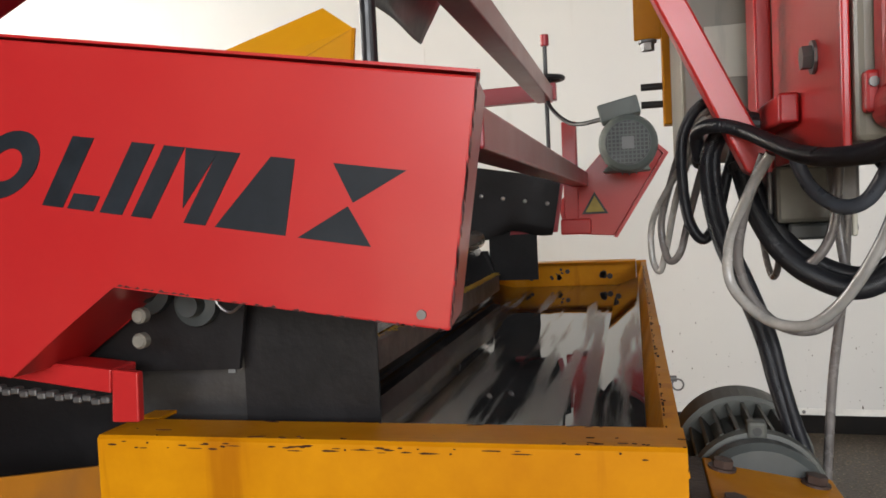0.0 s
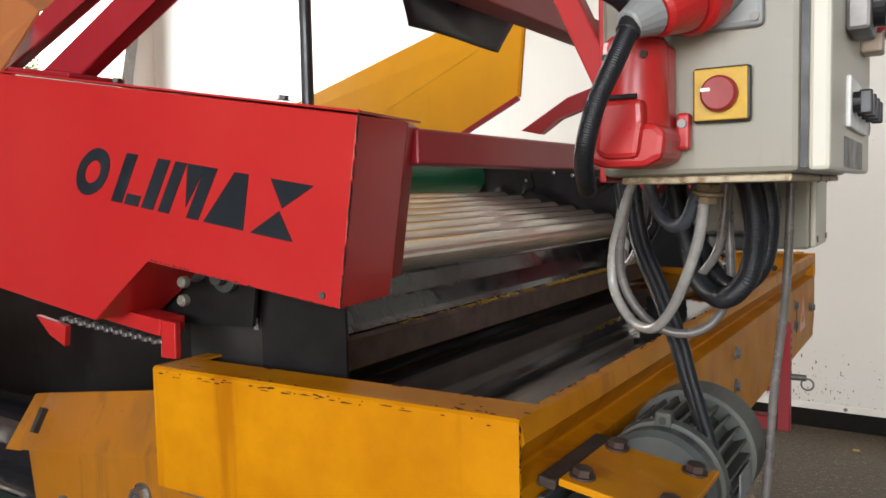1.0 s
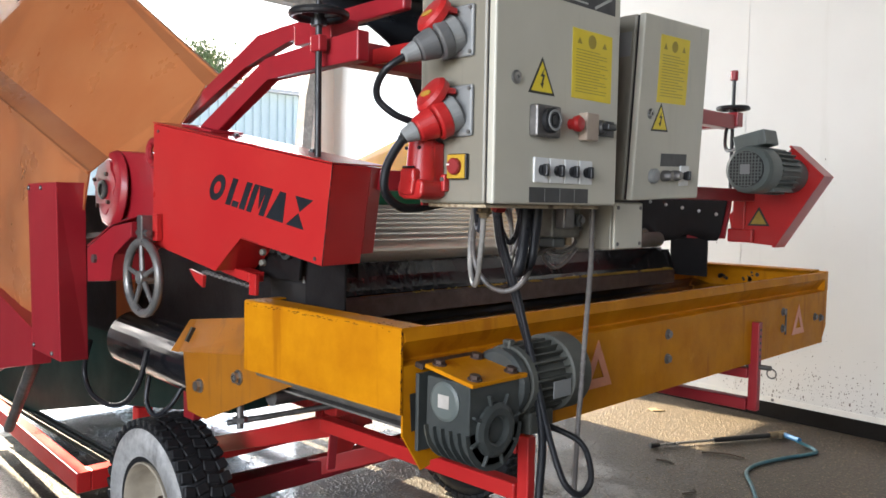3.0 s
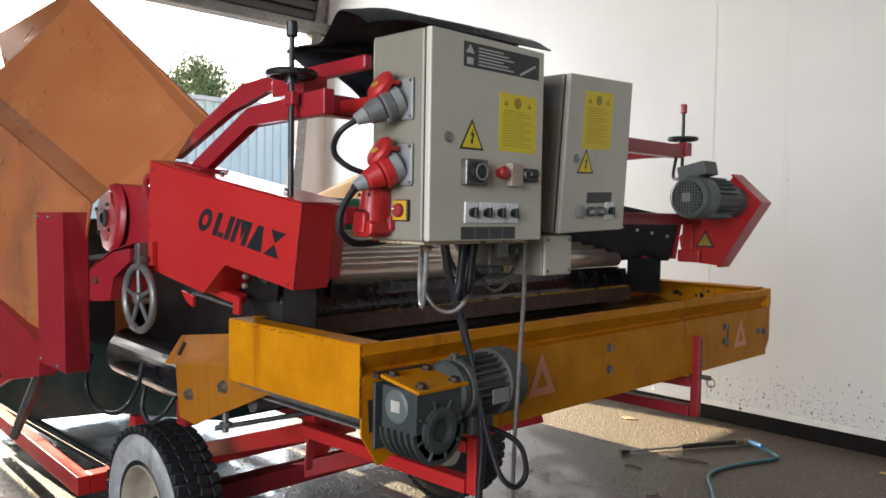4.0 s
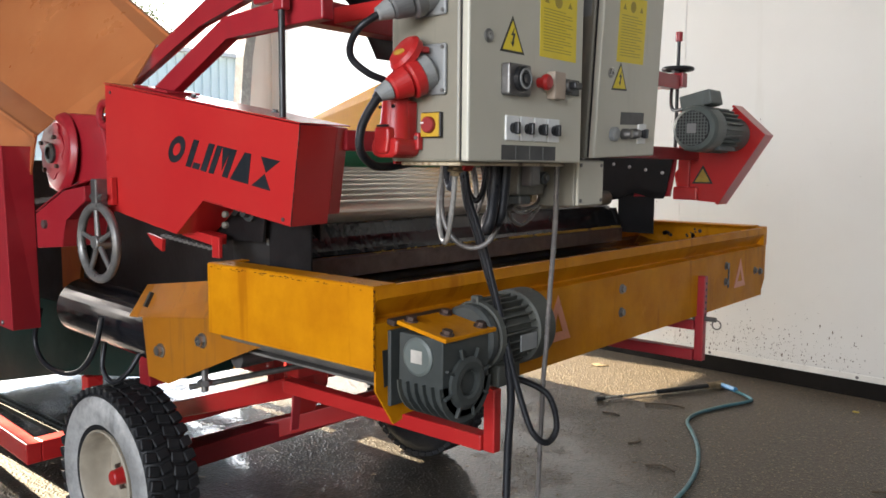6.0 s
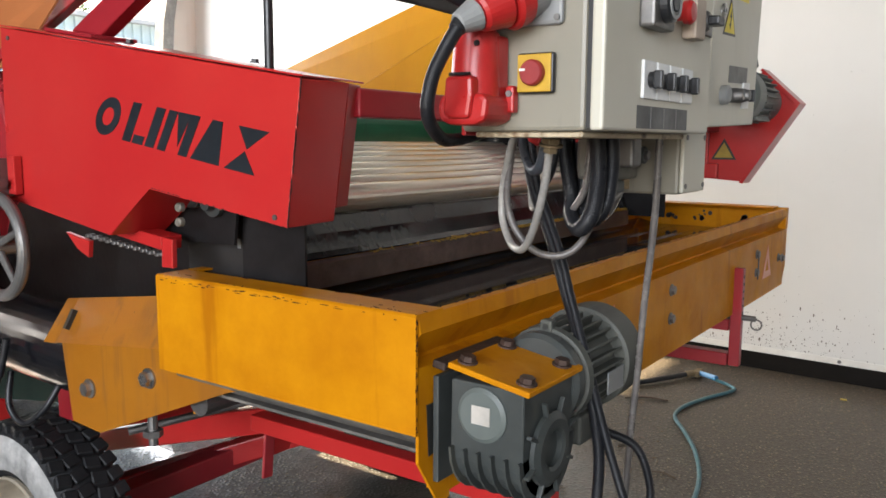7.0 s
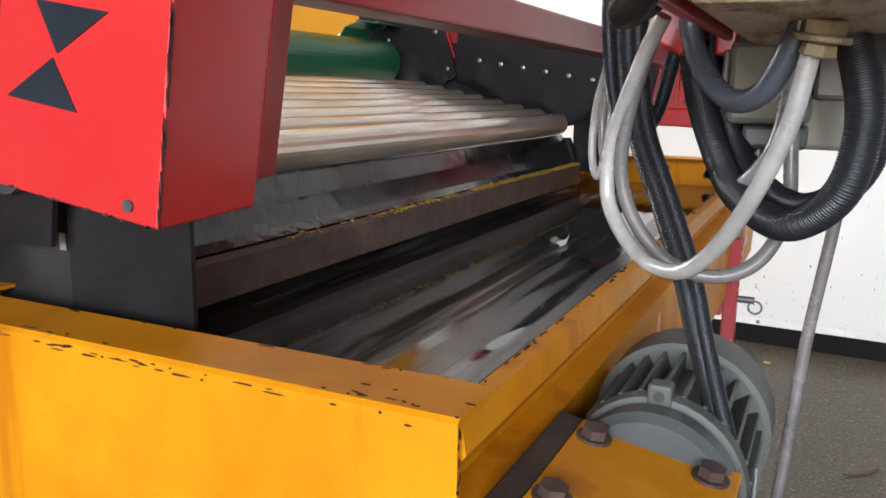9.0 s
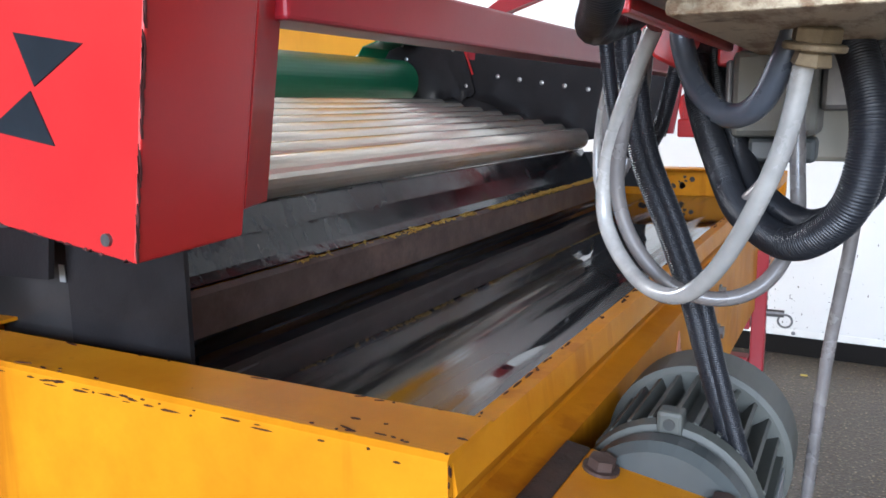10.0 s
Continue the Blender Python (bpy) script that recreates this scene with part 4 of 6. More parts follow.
# rubber sheet thrown over the portal
prof = smooth_line([(-0.462, 0, 1.968), (-0.445, 0, 2.03), (-0.428, 0, 2.10), (-0.47, 0, 2.165), (-0.545, 0, 2.215), (-0.560, 0, 2.262), (-0.47, 0, 2.268), (-0.385, 0, 2.262), (-0.340, 0, 2.300), (-0.285, 0, 2.345), (-0.215, 0, 2.330), (-0.150, 0, 2.290)], 6)
ts = bmesh.new()
rows_ = []
for i, p in enumerate(prof):
    f = i / (len(prof) - 1)
    ya, yb = 0.470 - 0.330 * min(1.0, f * 2.2), 0.850 + 0.150 * min(1.0, f * 1.8)
    # the bulge towards the door flattens out along the sheet
    rows_.append([])
    for k in range(17):
        g = k / 16
        x = p.x + max(0.0, -0.43 - p.x) * (0.0 if f < 0.2 else 0.85) * min(1.0, g * 1.6) + 0.006 * math.sin(5 * g + i * 0.3)
        rows_[-1].append(ts.verts.new((x, ya + (yb - ya) * g, p.z + (0.022 * g if f > 0.6 else 0.0) - (0.03 * (1 - g * 6) if g < 1 / 6 and f > 0.3 else 0))))
for r0, r1 in zip(rows_, rows_[1:]):
    for k in range(16):
        ts.faces.new((r0[k], r0[k + 1], r1[k + 1], r1[k]))
ex_ = bmesh.ops.extrude_face_region(ts, geom=ts.faces[:])
bmesh.ops.translate(ts, vec=(0.004, 0, 0.004), verts=[v for v in ex_["geom"] if isinstance(v, bmesh.types.BMVert)])
solid("rubber_sheet", ts, plain("blue_black_rubber", (0.020, 0.022, 0.026), 0.30, 0, 0.4, 9, 0.25, 0.003), "spare black rubber sheet draped over the red cross beam", "rubber sheet", smooth=60)

# ---- control cabinets ----
def cabinet(x0, x1, y0, y1, z0, z1, label):
    cb = start("control_cabinet", (x0, (y0 + y1) / 2, z0), label, "control cabinet", "control cabinets")
    # body darker than the door: shade on the sides is in its colour
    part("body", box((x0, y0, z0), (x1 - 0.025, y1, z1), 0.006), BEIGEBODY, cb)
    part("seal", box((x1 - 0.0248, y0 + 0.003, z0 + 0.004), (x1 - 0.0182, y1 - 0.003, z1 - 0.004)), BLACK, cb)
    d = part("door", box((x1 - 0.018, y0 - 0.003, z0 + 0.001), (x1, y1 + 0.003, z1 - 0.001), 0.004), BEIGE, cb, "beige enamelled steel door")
    return cb, d


def lock(cb, x, y, z):
    k = part("lock", lathe([(0.013, 0), (0.013, 0.004), (0.009, 0.006), (0.004, 0.006), (0.004, 0.003), (0.001, 0.003)], (x, y, z), (1, 0, 0), 24), STEEL, cb)
    return k


def hazard(cb, x, y, z, w):
    h = w * 0.87
    s = part("warning_sign", prism([(y - w / 2, z - h / 2), (y + w / 2, z - h / 2), (y, z + h / 2)], "x", x, x + 0.0006), INK, cb, "yellow electrical hazard triangle")
    k = 0.80
    zc = z - h / 2 + h / 3
    part("sign_field", prism([(y - w / 2 * k, zc - h / 3 * k), (y + w / 2 * k, zc - h / 3 * k), (y, zc + h * 2 / 3 * k)], "x", x + 0.0007, x + 0.0011), SIGNYEL, s)
    b = [(0.10, 0.62), (-0.10, 0.22), (0.02, 0.22), (-0.06, -0.10), (-0.12, -0.06), (0.0, -0.28), (0.08, -0.02), (0.03, -0.06), (0.13, 0.32), (0.02, 0.32)]
    part("bolt_mark", prism([(y + p[0] * w * 0.75, zc + p[1] * h * 0.62) for p in b], "x", x + 0.0012, x + 0.0016), INK, s)


def notice(cb, x, y0, y1, z0, z1):
    s = part("notice", box((x, y0, z0), (x + 0.0006, y1, z1)), SIGNYEL, cb, "yellow printed notice")
    w, h = y1 - y0, z1 - z0
    bm = bmesh.new()
    rnd = random.Random(3)
    for i in range(15):
        z = z0 + h * (0.70 - i * 0.043)
        box((x + 0.0007, y0 + w * 0.09, z), (x + 0.0010, y0 + w * (0.90 if i % 3 else 0.70) - w * 0.08 * rnd.random(), z + h * 0.010), bm=bm)
    for cy in (0.17, 0.80):
        prism([(y0 + w * (cy - 0.06), z0 + h * 0.79), (y0 + w * (cy + 0.06), z0 + h * 0.79), (y0 + w * cy, z0 + h * 0.88)], "x", x + 0.0007, x + 0.0010, bm=bm)
    rod((x + 0.0007, y0 + w * 0.48, z0 + h * 0.85), (x + 0.0010, y0 + w * 0.48, z0 + h * 0.85), w * 0.10, 20, bm=bm)
    part("print", bm, FADED, s)


def rotary(cb, x, y, z, w, hgt):
    s = part("switch_plate", box((x, y - w / 2, z - hgt / 2), (x + 0.005, y + w / 2, z + hgt / 2), 0.002), WHITEPLATE, cb, "black rotary switch on a white plate")
    bm = rod((x + 0.005, y, z), (x + 0.012, y, z), 0.0105, 20)
    box((x + 0.010, y - 0.0045, z - 0.012), (x + 0.022, y + 0.0045, z + 0.012), 0.002, bm=bm)
    part("knob", bm, BLACK, s)


c1, d1 = cabinet(0.140, 0.345, -0.083, 0.322, 1.655, 2.142, "beige steel control cabinet with red plugs on its side")
FX = 0.345
lock(d1, FX, -0.028, 1.897)
hazard(d1, FX, 0.052, 1.909, 0.084)
notice(d1, FX, 0.150, 0.294, 1.877, 2.020)
wp = part("instruction_plate", box((FX, 0.020, 2.066), (FX + 0.0008, 0.302, 2.124)), DARKLABEL, d1, "dark instruction plate with white print")
bm = bmesh.new()
for i in range(6):
    box((FX + 0.0009, 0.070, 2.073 + i * 0.0078), (FX + 0.0013, 0.200 - 0.02 * (i % 3), 2.0765 + i * 0.0078), bm=bm)
prism([(0.026, 2.098), (0.056, 2.098), (0.041, 2.119)], "x", FX + 0.0009, FX + 0.0013, bm=bm)
box((FX + 0.0009, 0.030, 2.072), (FX + 0.0013, 0.052, 2.088), bm=bm)
box((FX + 0.0009, 0.222, 2.082), (FX + 0.0013, 0.290, 2.088), m=Matrix.Translation((0, 0.256, 2.085)) @ Matrix.Rotation(0.45, 4, "X") @ Matrix.Translation((0, -0.256, -2.085)), bm=bm)
part("print", bm, plain("pale_print", (0.5, 0.5, 0.47), 0.5, 0, 0.1), wp)
ks = part("main_switch", box((FX, 0.014, 1.788), (FX + 0.022, 0.090, 1.850), 0.004), DULLSTEEL, d1, "grey main switch with a round dial")
part("dial", lathe([(0.025, 0), (0.025, 0.010), (0.019, 0.013), (0.012, 0.013), (0.012, 0.004), (0.001, 0.004)], (FX + 0.022, 0.052, 1.820), (1, 0, 0), 30), BLACK, ks)
part("dial_ring", lathe([(0.0205, 0.0), (0.0205, 0.002), (0.0165, 0.002), (0.0165, 0.0)], (FX + 0.0345, 0.052, 1.820), (1, 0, 0), 30, closed=True), CASTGREY, ks)
part("key_slot", rod((FX + 0.0265, 0.052, 1.820), (FX + 0.036, 0.052, 1.820), 0.010, 16), BLACK, ks)
part("stop_button", lathe([(0.011, 0), (0.011, 0.012), (0.016, 0.014), (0.017, 0.022), (0.013, 0.027), (0.001, 0.028)], (FX, 0.150, 1.822), (1, 0, 0), 28), CEERED, d1, "red push button")
part("push_button", box((FX, 0.178, 1.790), (FX + 0.022, 0.222, 1.848), 0.003), plain("tan_plastic", (0.45, 0.36, 0.28), 0.45), d1, "tan double push button")
part("selector", lathe([(0.015, 0), (0.015, 0.016), (0.012, 0.020), (0.001, 0.020)], (FX, 0.245, 1.822), (1, 0, 0), 24), DULLSTEEL, d1)
part("legend_plate", box((FX + 0.003, 0.240, 1.804), (FX + 0.008, 0.300, 1.838), 0.001), BLACK, d1)
part("selector_lever", box((FX + 0.018, 0.238, 1.815), (FX + 0.036, 0.268, 1.829), 0.003), BLACK, d1)
for i in range(4):
    rotary(d1, FX, 0.052 + i * 0.0505, 1.724, 0.046, 0.050)
lb = part("legend_strip", box((FX, 0.020, 1.660), (FX + 0.0008, 0.218, 1.690)), DARKLABEL, d1)
bm = bmesh.new()
for i in range(3):
    box((FX + 0.0009, 0.068 + i * 0.050, 1.661), (FX + 0.0012, 0.0695 + i * 0.050, 1.689), bm=bm)
part("print", bm, CASTGREY, lb)


SOCKETGREY = plain("dark_grey_plastic", (0.12, 0.12, 0.118), 0.45, 0, 0.2, 30)


def socket(cb, y, x, z, plugcol):
    """A side socket with a tilted red lid, a plug pushed in from below and its cable."""
    s = part("socket_plate", box((x - 0.044, y - 0.008, z - 0.049), (x + 0.042, y, z + 0.049), 0.005), CASTGREY, cb, "grey flanged power socket")
    for a in (-0.036, 0.035):
        for b2 in (-0.041, 0.041):
            part("screw", rod((x + a, y - 0.0105, z + b2), (x + a, y - 0.0085, z + b2), 0.004, 10), DULLSTEEL, s)
    ax = Vector((-0.40, -0.80, -0.45)).normalized()
    o = Vector((x, y - 0.006, z))
    part("socket_body", rod(o, o + ax * 0.030, 0.036, 32, bev=0.004), CASTGREY, s)
    part("socket_ring", rod(o + ax * 0.024, o + ax * 0.050, 0.039, 32, bev=0.004), plugcol, s)
    p = part("plug", rod(o + ax * 0.051, o + ax * 0.090, 0.032, 28, 0.024, bev=0.004), plugcol, cb, "power plug pushed into its socket")
    part("collar", rod(o + ax * 0.091, o + ax * 0.120, 0.020, 18, 0.013, bev=0.002), CASTGREY, p)
    lc_ = o + Vector((-0.029, -0.040, 0.030))
    lm = Matrix.Translation(lc_) @ Vector((-0.22, -0.80, 0.55)).to_track_quat("Z", "Y").to_matrix().to_4x4()
    part("lid", moved(lathe([(0.034, -0.014), (0.039, -0.011), (0.040, 0.002), (0.033, 0.009), (0.001, 0.012)], (0, 0, 0), (0, 0, 1), 30), lm), CEERED, s, "red hinged socket lid")
    part("lid_label", moved(lathe([(0.017, 0.0108), (0.017, 0.0124), (0.001, 0.0126)], (0, 0, 0), (0, 0, 1), 20), lm @ Matrix.Translation((0, -0.006, 0)) @ Matrix.Diagonal((1.15, 0.42, 1, 1))), plain("worn_sticker", (0.45, 0.26, 0.03), 0.5), s)
    part("hinge", box(tuple(o + Vector((-0.010, -0.034, 0.030))), tuple(o + Vector((0.010, -0.010, 0.042))), 0.003), CEERED, s)
    return o + ax * 0.114


e1 = socket(c1, -0.083, 0.249, 1.984, SOCKETGREY)
e2 = socket(c1, -0.083, 0.249, 1.833, CEERED)
# red appliance socket box low on the side
rbx = part("plug_box", rod((0.183, -0.116, 1.690), (0.184, -0.114, 1.782), 0.0330, 36, 0.0285, bev=0.006), CEERED, c1, "red plastic plug housing", 40)
part("plug_back", box((0.152, -0.115, 1.688), (0.214, -0.0835, 1.774), 0.005), CEERED, rbx)
part("plug_base", prism([(0.147, 1.686), (0.151, 1.668), (0.166, 1.662), (0.204, 1.662), (0.219, 1.669), (0.222, 1.692), (0.213, 1.701), (0.154, 1.701)], "y", -0.150, -0.0835, 0.006), CEERED, rbx)
part("plug_flap", prism([(0.160, 1.676), (0.170, 1.670), (0.199, 1.670), (0.204, 1.700), (0.203, 1.722), (0.164, 1.722)], "y", -0.157, -0.120, 0.005), CEERED, rbx)
part("hinge_pin", rod((0.168, -0.152, 1.7245), (0.198, -0.152, 1.7245), 0.0022, 10), BLACK, rbx)
for px in (0.1655, 0.2010):
    part("latch_hole", rod((px, -0.140, 1.762), (px, -0.1435, 1.7615), 0.0034, 8), BLACK, rbx)
for px in (0.1485, 0.2225):
    part("lug", box((px - 0.006, -0.098, 1.678), (px + 0.006, -0.0835, 1.712), 0.003), CEERED, rbx)
    part("screw", rod((px, -0.0975, 1.702), (px, -0.1005, 1.702), 0.0042, 10), DULLSTEEL, rbx)
part("collar", rod((0.184, -0.114, 1.7825), (0.184, -0.114, 1.798), 0.013, 18, 0.011, bev=0.002), CASTGREY, rbx)
part("isolator_rim", box((0.2305, -0.093, 1.7015), (0.2810, -0.0833, 1.7515), 0.003), BLACK, c1)
ys = part("isolator", box((0.2325, -0.096, 1.7035), (0.2790, -0.0928, 1.7495), 0.001), plain("switch_yellow", (0.52, 0.31, 0.018), 0.5), c1, "yellow isolator with a red knob")
kn = part("knob", lathe([(0.0160, 0), (0.0160, 0.007), (0.0138, 0.010), (0.001, 0.010)], (0.2557, -0.0962, 1.7265), (0, -1, 0), 26), plain("dull_red_knob", (0.27, 0.022, 0.022), 0.5), ys)
part("pointer", box((0.2410, -0.1068, 1.7285), (0.2490, -0.1060, 1.7315)), WHITEPLATE, kn)

c2, d2 = cabinet(0.036, 0.297, 0.474, 0.792, 1.668, 2.122, "smaller beige steel control cabinet behind the first")
F2 = 0.297
notice(d2, F2, 0.548, 0.692, 1.910, 2.078)
lock(d2, F2, 0.524, 1.880)
hazard(d2, F2, 0.572, 1.874, 0.082)
part("legend_strip", box((F2, 0.590, 1.752), (F2 + 0.0008, 0.718, 1.784)), DARKLABEL, d2)
part("button", lathe([(0.018, 0), (0.018, 0.012), (0.013, 0.016), (0.001, 0.017)], (F2, 0.553, 1.728), (1, 0, 0), 24), CASTGREY, d2)
for i in range(2):
    part("selector", lathe([(0.014, 0), (0.014, 0.012), (0.010, 0.026), (0.001, 0.027)], (F2, 0.608 + i * 0.045, 1.728), (1, 0, 0), 22), DULLSTEEL, d2)
rotary(d2, F2, 0.708, 1.728, 0.045, 0.052)
part("side_cover", box((0.072, 0.4705, 1.796), (0.165, 0.4738, 1.876), 0.001), BEIGE, c2)
part("side_label", box((0.18, 0.4732, 2.02), (0.26, 0.4738, 2.08)), CASTGREY, c2)
# the second cabinet hangs a little askew on its bent rails
SKEW = Matrix(((1, 0, 0, 0), (0, 1, 0.085, -0.085 * 1.668), (0, 0.035, 1, -0.035 * 0.474), (0, 0, 0, 1)))
for ob in c2.children_recursive:
    ob.data.transform(SKEW)
jb = start("junction_box", (0.21, 0.50, 1.55), "small beige junction box below the cabinet", "junction box")
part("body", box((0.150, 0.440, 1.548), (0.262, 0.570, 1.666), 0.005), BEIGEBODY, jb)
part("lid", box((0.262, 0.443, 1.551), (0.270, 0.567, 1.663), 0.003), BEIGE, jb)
for a in (0.455, 0.555):
    for b2 in (1.563, 1.651):
        part("screw", rod((0.270, a, b2), (0.272, a, b2), 0.005, 10), DULLSTEEL, jb)

# cabinet carrier
ca = start("cabinet_carrier", (0.05, 0.2, 1.62), "red steel bracket that carries the control cabinets", "bracket")
part("diagonal", prism([(-0.088, 2.019), (-0.052, 2.019), (0.119, 1.656), (0.107, 1.634), (0.088, 1.644)], "y", 0.192, 0.228, 0.003), RED, ca)
part("back_rail", box((0.110, 0.10, 1.690), (0.1305, 0.46, 1.722), 0.003), RED, ca)
part("back_rail", box((0.095, 0.10, 2.020), (0.1305, 0.46, 2.062), 0.003), RED, ca)
part("arm", box((-0.34, 0.185, 2.020), (0.094, 0.235, 2.062), 0.003), RED, ca)

part("back_plate", box((0.1315, -0.070, 1.650), (0.1390, 0.262, 2.12), 0.002), RED, ca)
part("upright", box((0.118, 0.31, 1.640), (0.1390, 0.385, 2.10), 0.003), RED, ca)
bolt(ca, (0.1312, 0.03, 1.745), (-1, 0, 0), 0.012, 0.012)
part("yellow_post", box((0.022, 0.820, 1.762), (0.048, 0.870, 2.02), 0.003), YEL, ca, "yellow steel post")
part("yellow_plate", box((-0.030, 0.800, 1.925), (0.0215, 0.812, 2.03), 0.003), YEL, ca)
bolt(ca, (-0.005, 0.806, 1.924), (0, 0, -1), 0.013, 0.020)
for zz in (1.805, 1.840):
    part("stud", rod((-0.02, 0.845, zz), (0.0215, 0.845, zz), 0.007, 12), BLACK, ca)
part("gland_plate", box((0.155, -0.070, 1.6475), (0.312, 0.310, 1.6548), 0.002), ROTTEN, c1, "flaking rust-stained base sheet")

# valve and switch block under the cabinets
vb = start("valve_block", (0.2, 0.3, 1.53), "dirty grey valve block hanging under the cabinet", "valve")
part("body", box((0.135, 0.285, 1.578), (0.205, 0.392, 1.652), 0.006), plain("dusty_grey_casting", (0.17, 0.163, 0.135), 0.5, 0.2, 0.4, 30), vb)
part("end_cap", box((0.1275, 0.300, 1.590), (0.1345, 0.378, 1.645), 0.003), DULLSTEEL, vb)
part("coil", box((0.150, 0.290, 1.556), (0.205, 0.334, 1.5775), 0.004), CAST, vb)
part("body", box((0.2055, 0.290, 1.600), (0.235, 0.330, 1.652), 0.005), DULLSTEEL, vb)
part("solenoid", rod((0.2055, 0.360, 1.620), (0.230, 0.360, 1.620), 0.015, 20, bev=0.002), CAST, vb)
part("coil_nut", rod((0.2302, 0.360, 1.620), (0.236, 0.360, 1.620), 0.009, 6), DULLSTEEL, vb)
part("fitting", rod((0.170, 0.3925, 1.615), (0.170, 0.412, 1.615), 0.011, 6), DULLSTEEL, vb)
part("fitting", rod((0.188, 0.365, 1.560), (0.188, 0.365, 1.5775), 0.012, 6), BRASS, vb)
part("plug", rod((0.160, 0.360, 1.556), (0.160, 0.360, 1.5775), 0.013, 16), DULLSTEEL, vb)

# ---- cables ----
def cable(pts, r, mat, label, ribs=0.0, name="cable"):
    if not ribs:
        return solid(name, hose(pts, r, 10, 12), mat, label, "cable", "cables under the cabinets", smooth=50)
    t = start(name, pts[0], label, "cable", "cables under the cabinets")
    part("tube", hose(pts, r, 14, 12, ribs, pitch=0.00052), mat, t, smooth=120)
    for p0, p1 in ((pts[0], pts[1]), (pts[-1], pts[-2])):
        p0, p1 = Vector(p0), Vector(p1)
        part("cuff", rod(p0, p0 + (p1 - p0).normalized() * 0.012, r * 1.25, 16, bev=0.001), BLACK, t)
    return t


GREY1 = [(0.215, 0.035, 1.660), (0.209, 0.040, 1.631), (0.200, 0.047, 1.584), (0.180, 0.063, 1.534), (0.156, 0.083, 1.494), (0.130, 0.103, 1.474), (0.095, 0.132, 1.479), (0.064, 0.157, 1.515), (0.064, 0.157, 1.566), (0.086, 0.140, 1.624), (0.105, 0.125, 1.660)]
cable(GREY1, 0.0062, GREYCABLE, "thick grey cable hanging in a loop")
cable([(0.100, 0.135, 1.660), (0.080, 0.150, 1.60), (0.072, 0.158, 1.545), (0.085, 0.162, 1.50), (0.115, 0.170, 1.466), (0.152, 0.181, 1.457), (0.182, 0.195, 1.472), (0.198, 0.212, 1.51), (0.196, 0.225, 1.56), (0.188, 0.235, 1.660)], 0.0060, BROWNCABLE, "thick grey cable hanging in a loop")
BLK = [(0.222, 0.166, 1.662), (0.236, 0.148, 1.630), (0.244, 0.132, 1.585), (0.234, 0.136, 1.535), (0.199, 0.168, 1.506), (0.158, 0.222, 1.520), (0.131, 0.276, 1.552), (0.108, 0.302, 1.604), (0.095, 0.316, 1.660)]
cable(BLK, 0.0125, CABLE, "black corrugated conduit hanging in a loop", 0.055, "conduit")
cable([(p[0] + 0.012, p[1] + 0.024, p[2] + 0.012) for p in BLK], 0.0105, CABLE, "black corrugated conduit hanging in a loop", 0.055, "conduit")
CON = [(0.112, 0.236, 1.700), (0.078, 0.240, 1.706), (0.052, 0.252, 1.672), (0.052, 0.262, 1.62), (0.064, 0.262, 1.56), (0.088, 0.264, 1.50), (0.112, 0.266, 1.434), (0.127, 0.275, 1.375), (0.144, 0.283, 1.316), (0.166, 0.283, 1.240), (0.186, 0.279, 1.161), (0.200, 0.272, 1.08), (0.198, 0.265, 0.95), (0.195, 0.262, 0.70), (0.180, 0.270, 0.30), (0.150, 0.290, 0.012)]
cable(CON, 0.0098, CABLE, "black corrugated conduit hanging down to the floor", 0.055, "conduit")
SIDE = [(0.0090, -0.001)] * 6 + [(0.0090, 0.000), (0.0080, -0.003), (0.0070, -0.006), (0.0090, -0.006), (0.0120, -0.002)]
cable([(p[0] + d[0], p[1] + d[1], p[2] + 0.004) for p, d in zip(CON[:11], SIDE)] + [(0.222, 0.285, 1.08), (0.240, 0.310, 1.00), (0.250, 0.360, 0.965), (0.245, 0.410, 0.995), (0.215, 0.410, 1.07), (0.165, 0.345, 1.115), (0.140, 0.320, 1.115)], 0.0078, CABLE, "black corrugated conduit looping down to the motor", 0.055, "conduit")
cable([(0.127, 0.106, 1.662), (0.129, 0.105, 1.645), (0.141, 0.095, 1.618), (0.163, 0.077, 1.600), (0.184, 0.060, 1.607), (0.200, 0.047, 1.640), (0.203, 0.045, 1.660)], 0.0078, DARKCABLE, "dark blue-grey cable hanging in a short bow")
cable([(0.175, 0.440, 1.600), (0.165, 0.370, 1.57), (0.150, 0.290, 1.535), (0.160, 0.225, 1.53), (0.185, 0.215, 1.57), (0.195, 0.215, 1.662)], 0.0060, BROWNCABLE, "thin grey cable hanging in a bow")
# the bunch slung over the end of the carrier's diagonal
cable([(0.118, 0.300, 1.700), (0.090, 0.290, 1.722), (0.058, 0.262, 1.726), (0.030, 0.300, 1.700), (0.010, 0.360, 1.640), (-0.004, 0.385, 1.580), (0.004, 0.375, 1.530), (0.020, 0.368, 1.540), (0.034, 0.372, 1.590), (0.052, 0.330, 1.660), (0.066, 0.262, 1.708)], 0.0052, BROWNCABLE, "grimy grey cable slung over the bracket")
cable([(0.112, 0.285, 1.690), (0.080, 0.278, 1.718), (0.046, 0.268, 1.712), (0.022, 0.320, 1.660), (-0.014, 0.395, 1.590), (-0.018, 0.400, 1.535), (-0.008, 0.392, 1.512), (0.002, 0.385, 1.545), (0.020, 0.350, 1.630), (0.050, 0.275, 1.715)], 0.0046, GREYCABLE, "thin pale grey cable slung over the bracket")
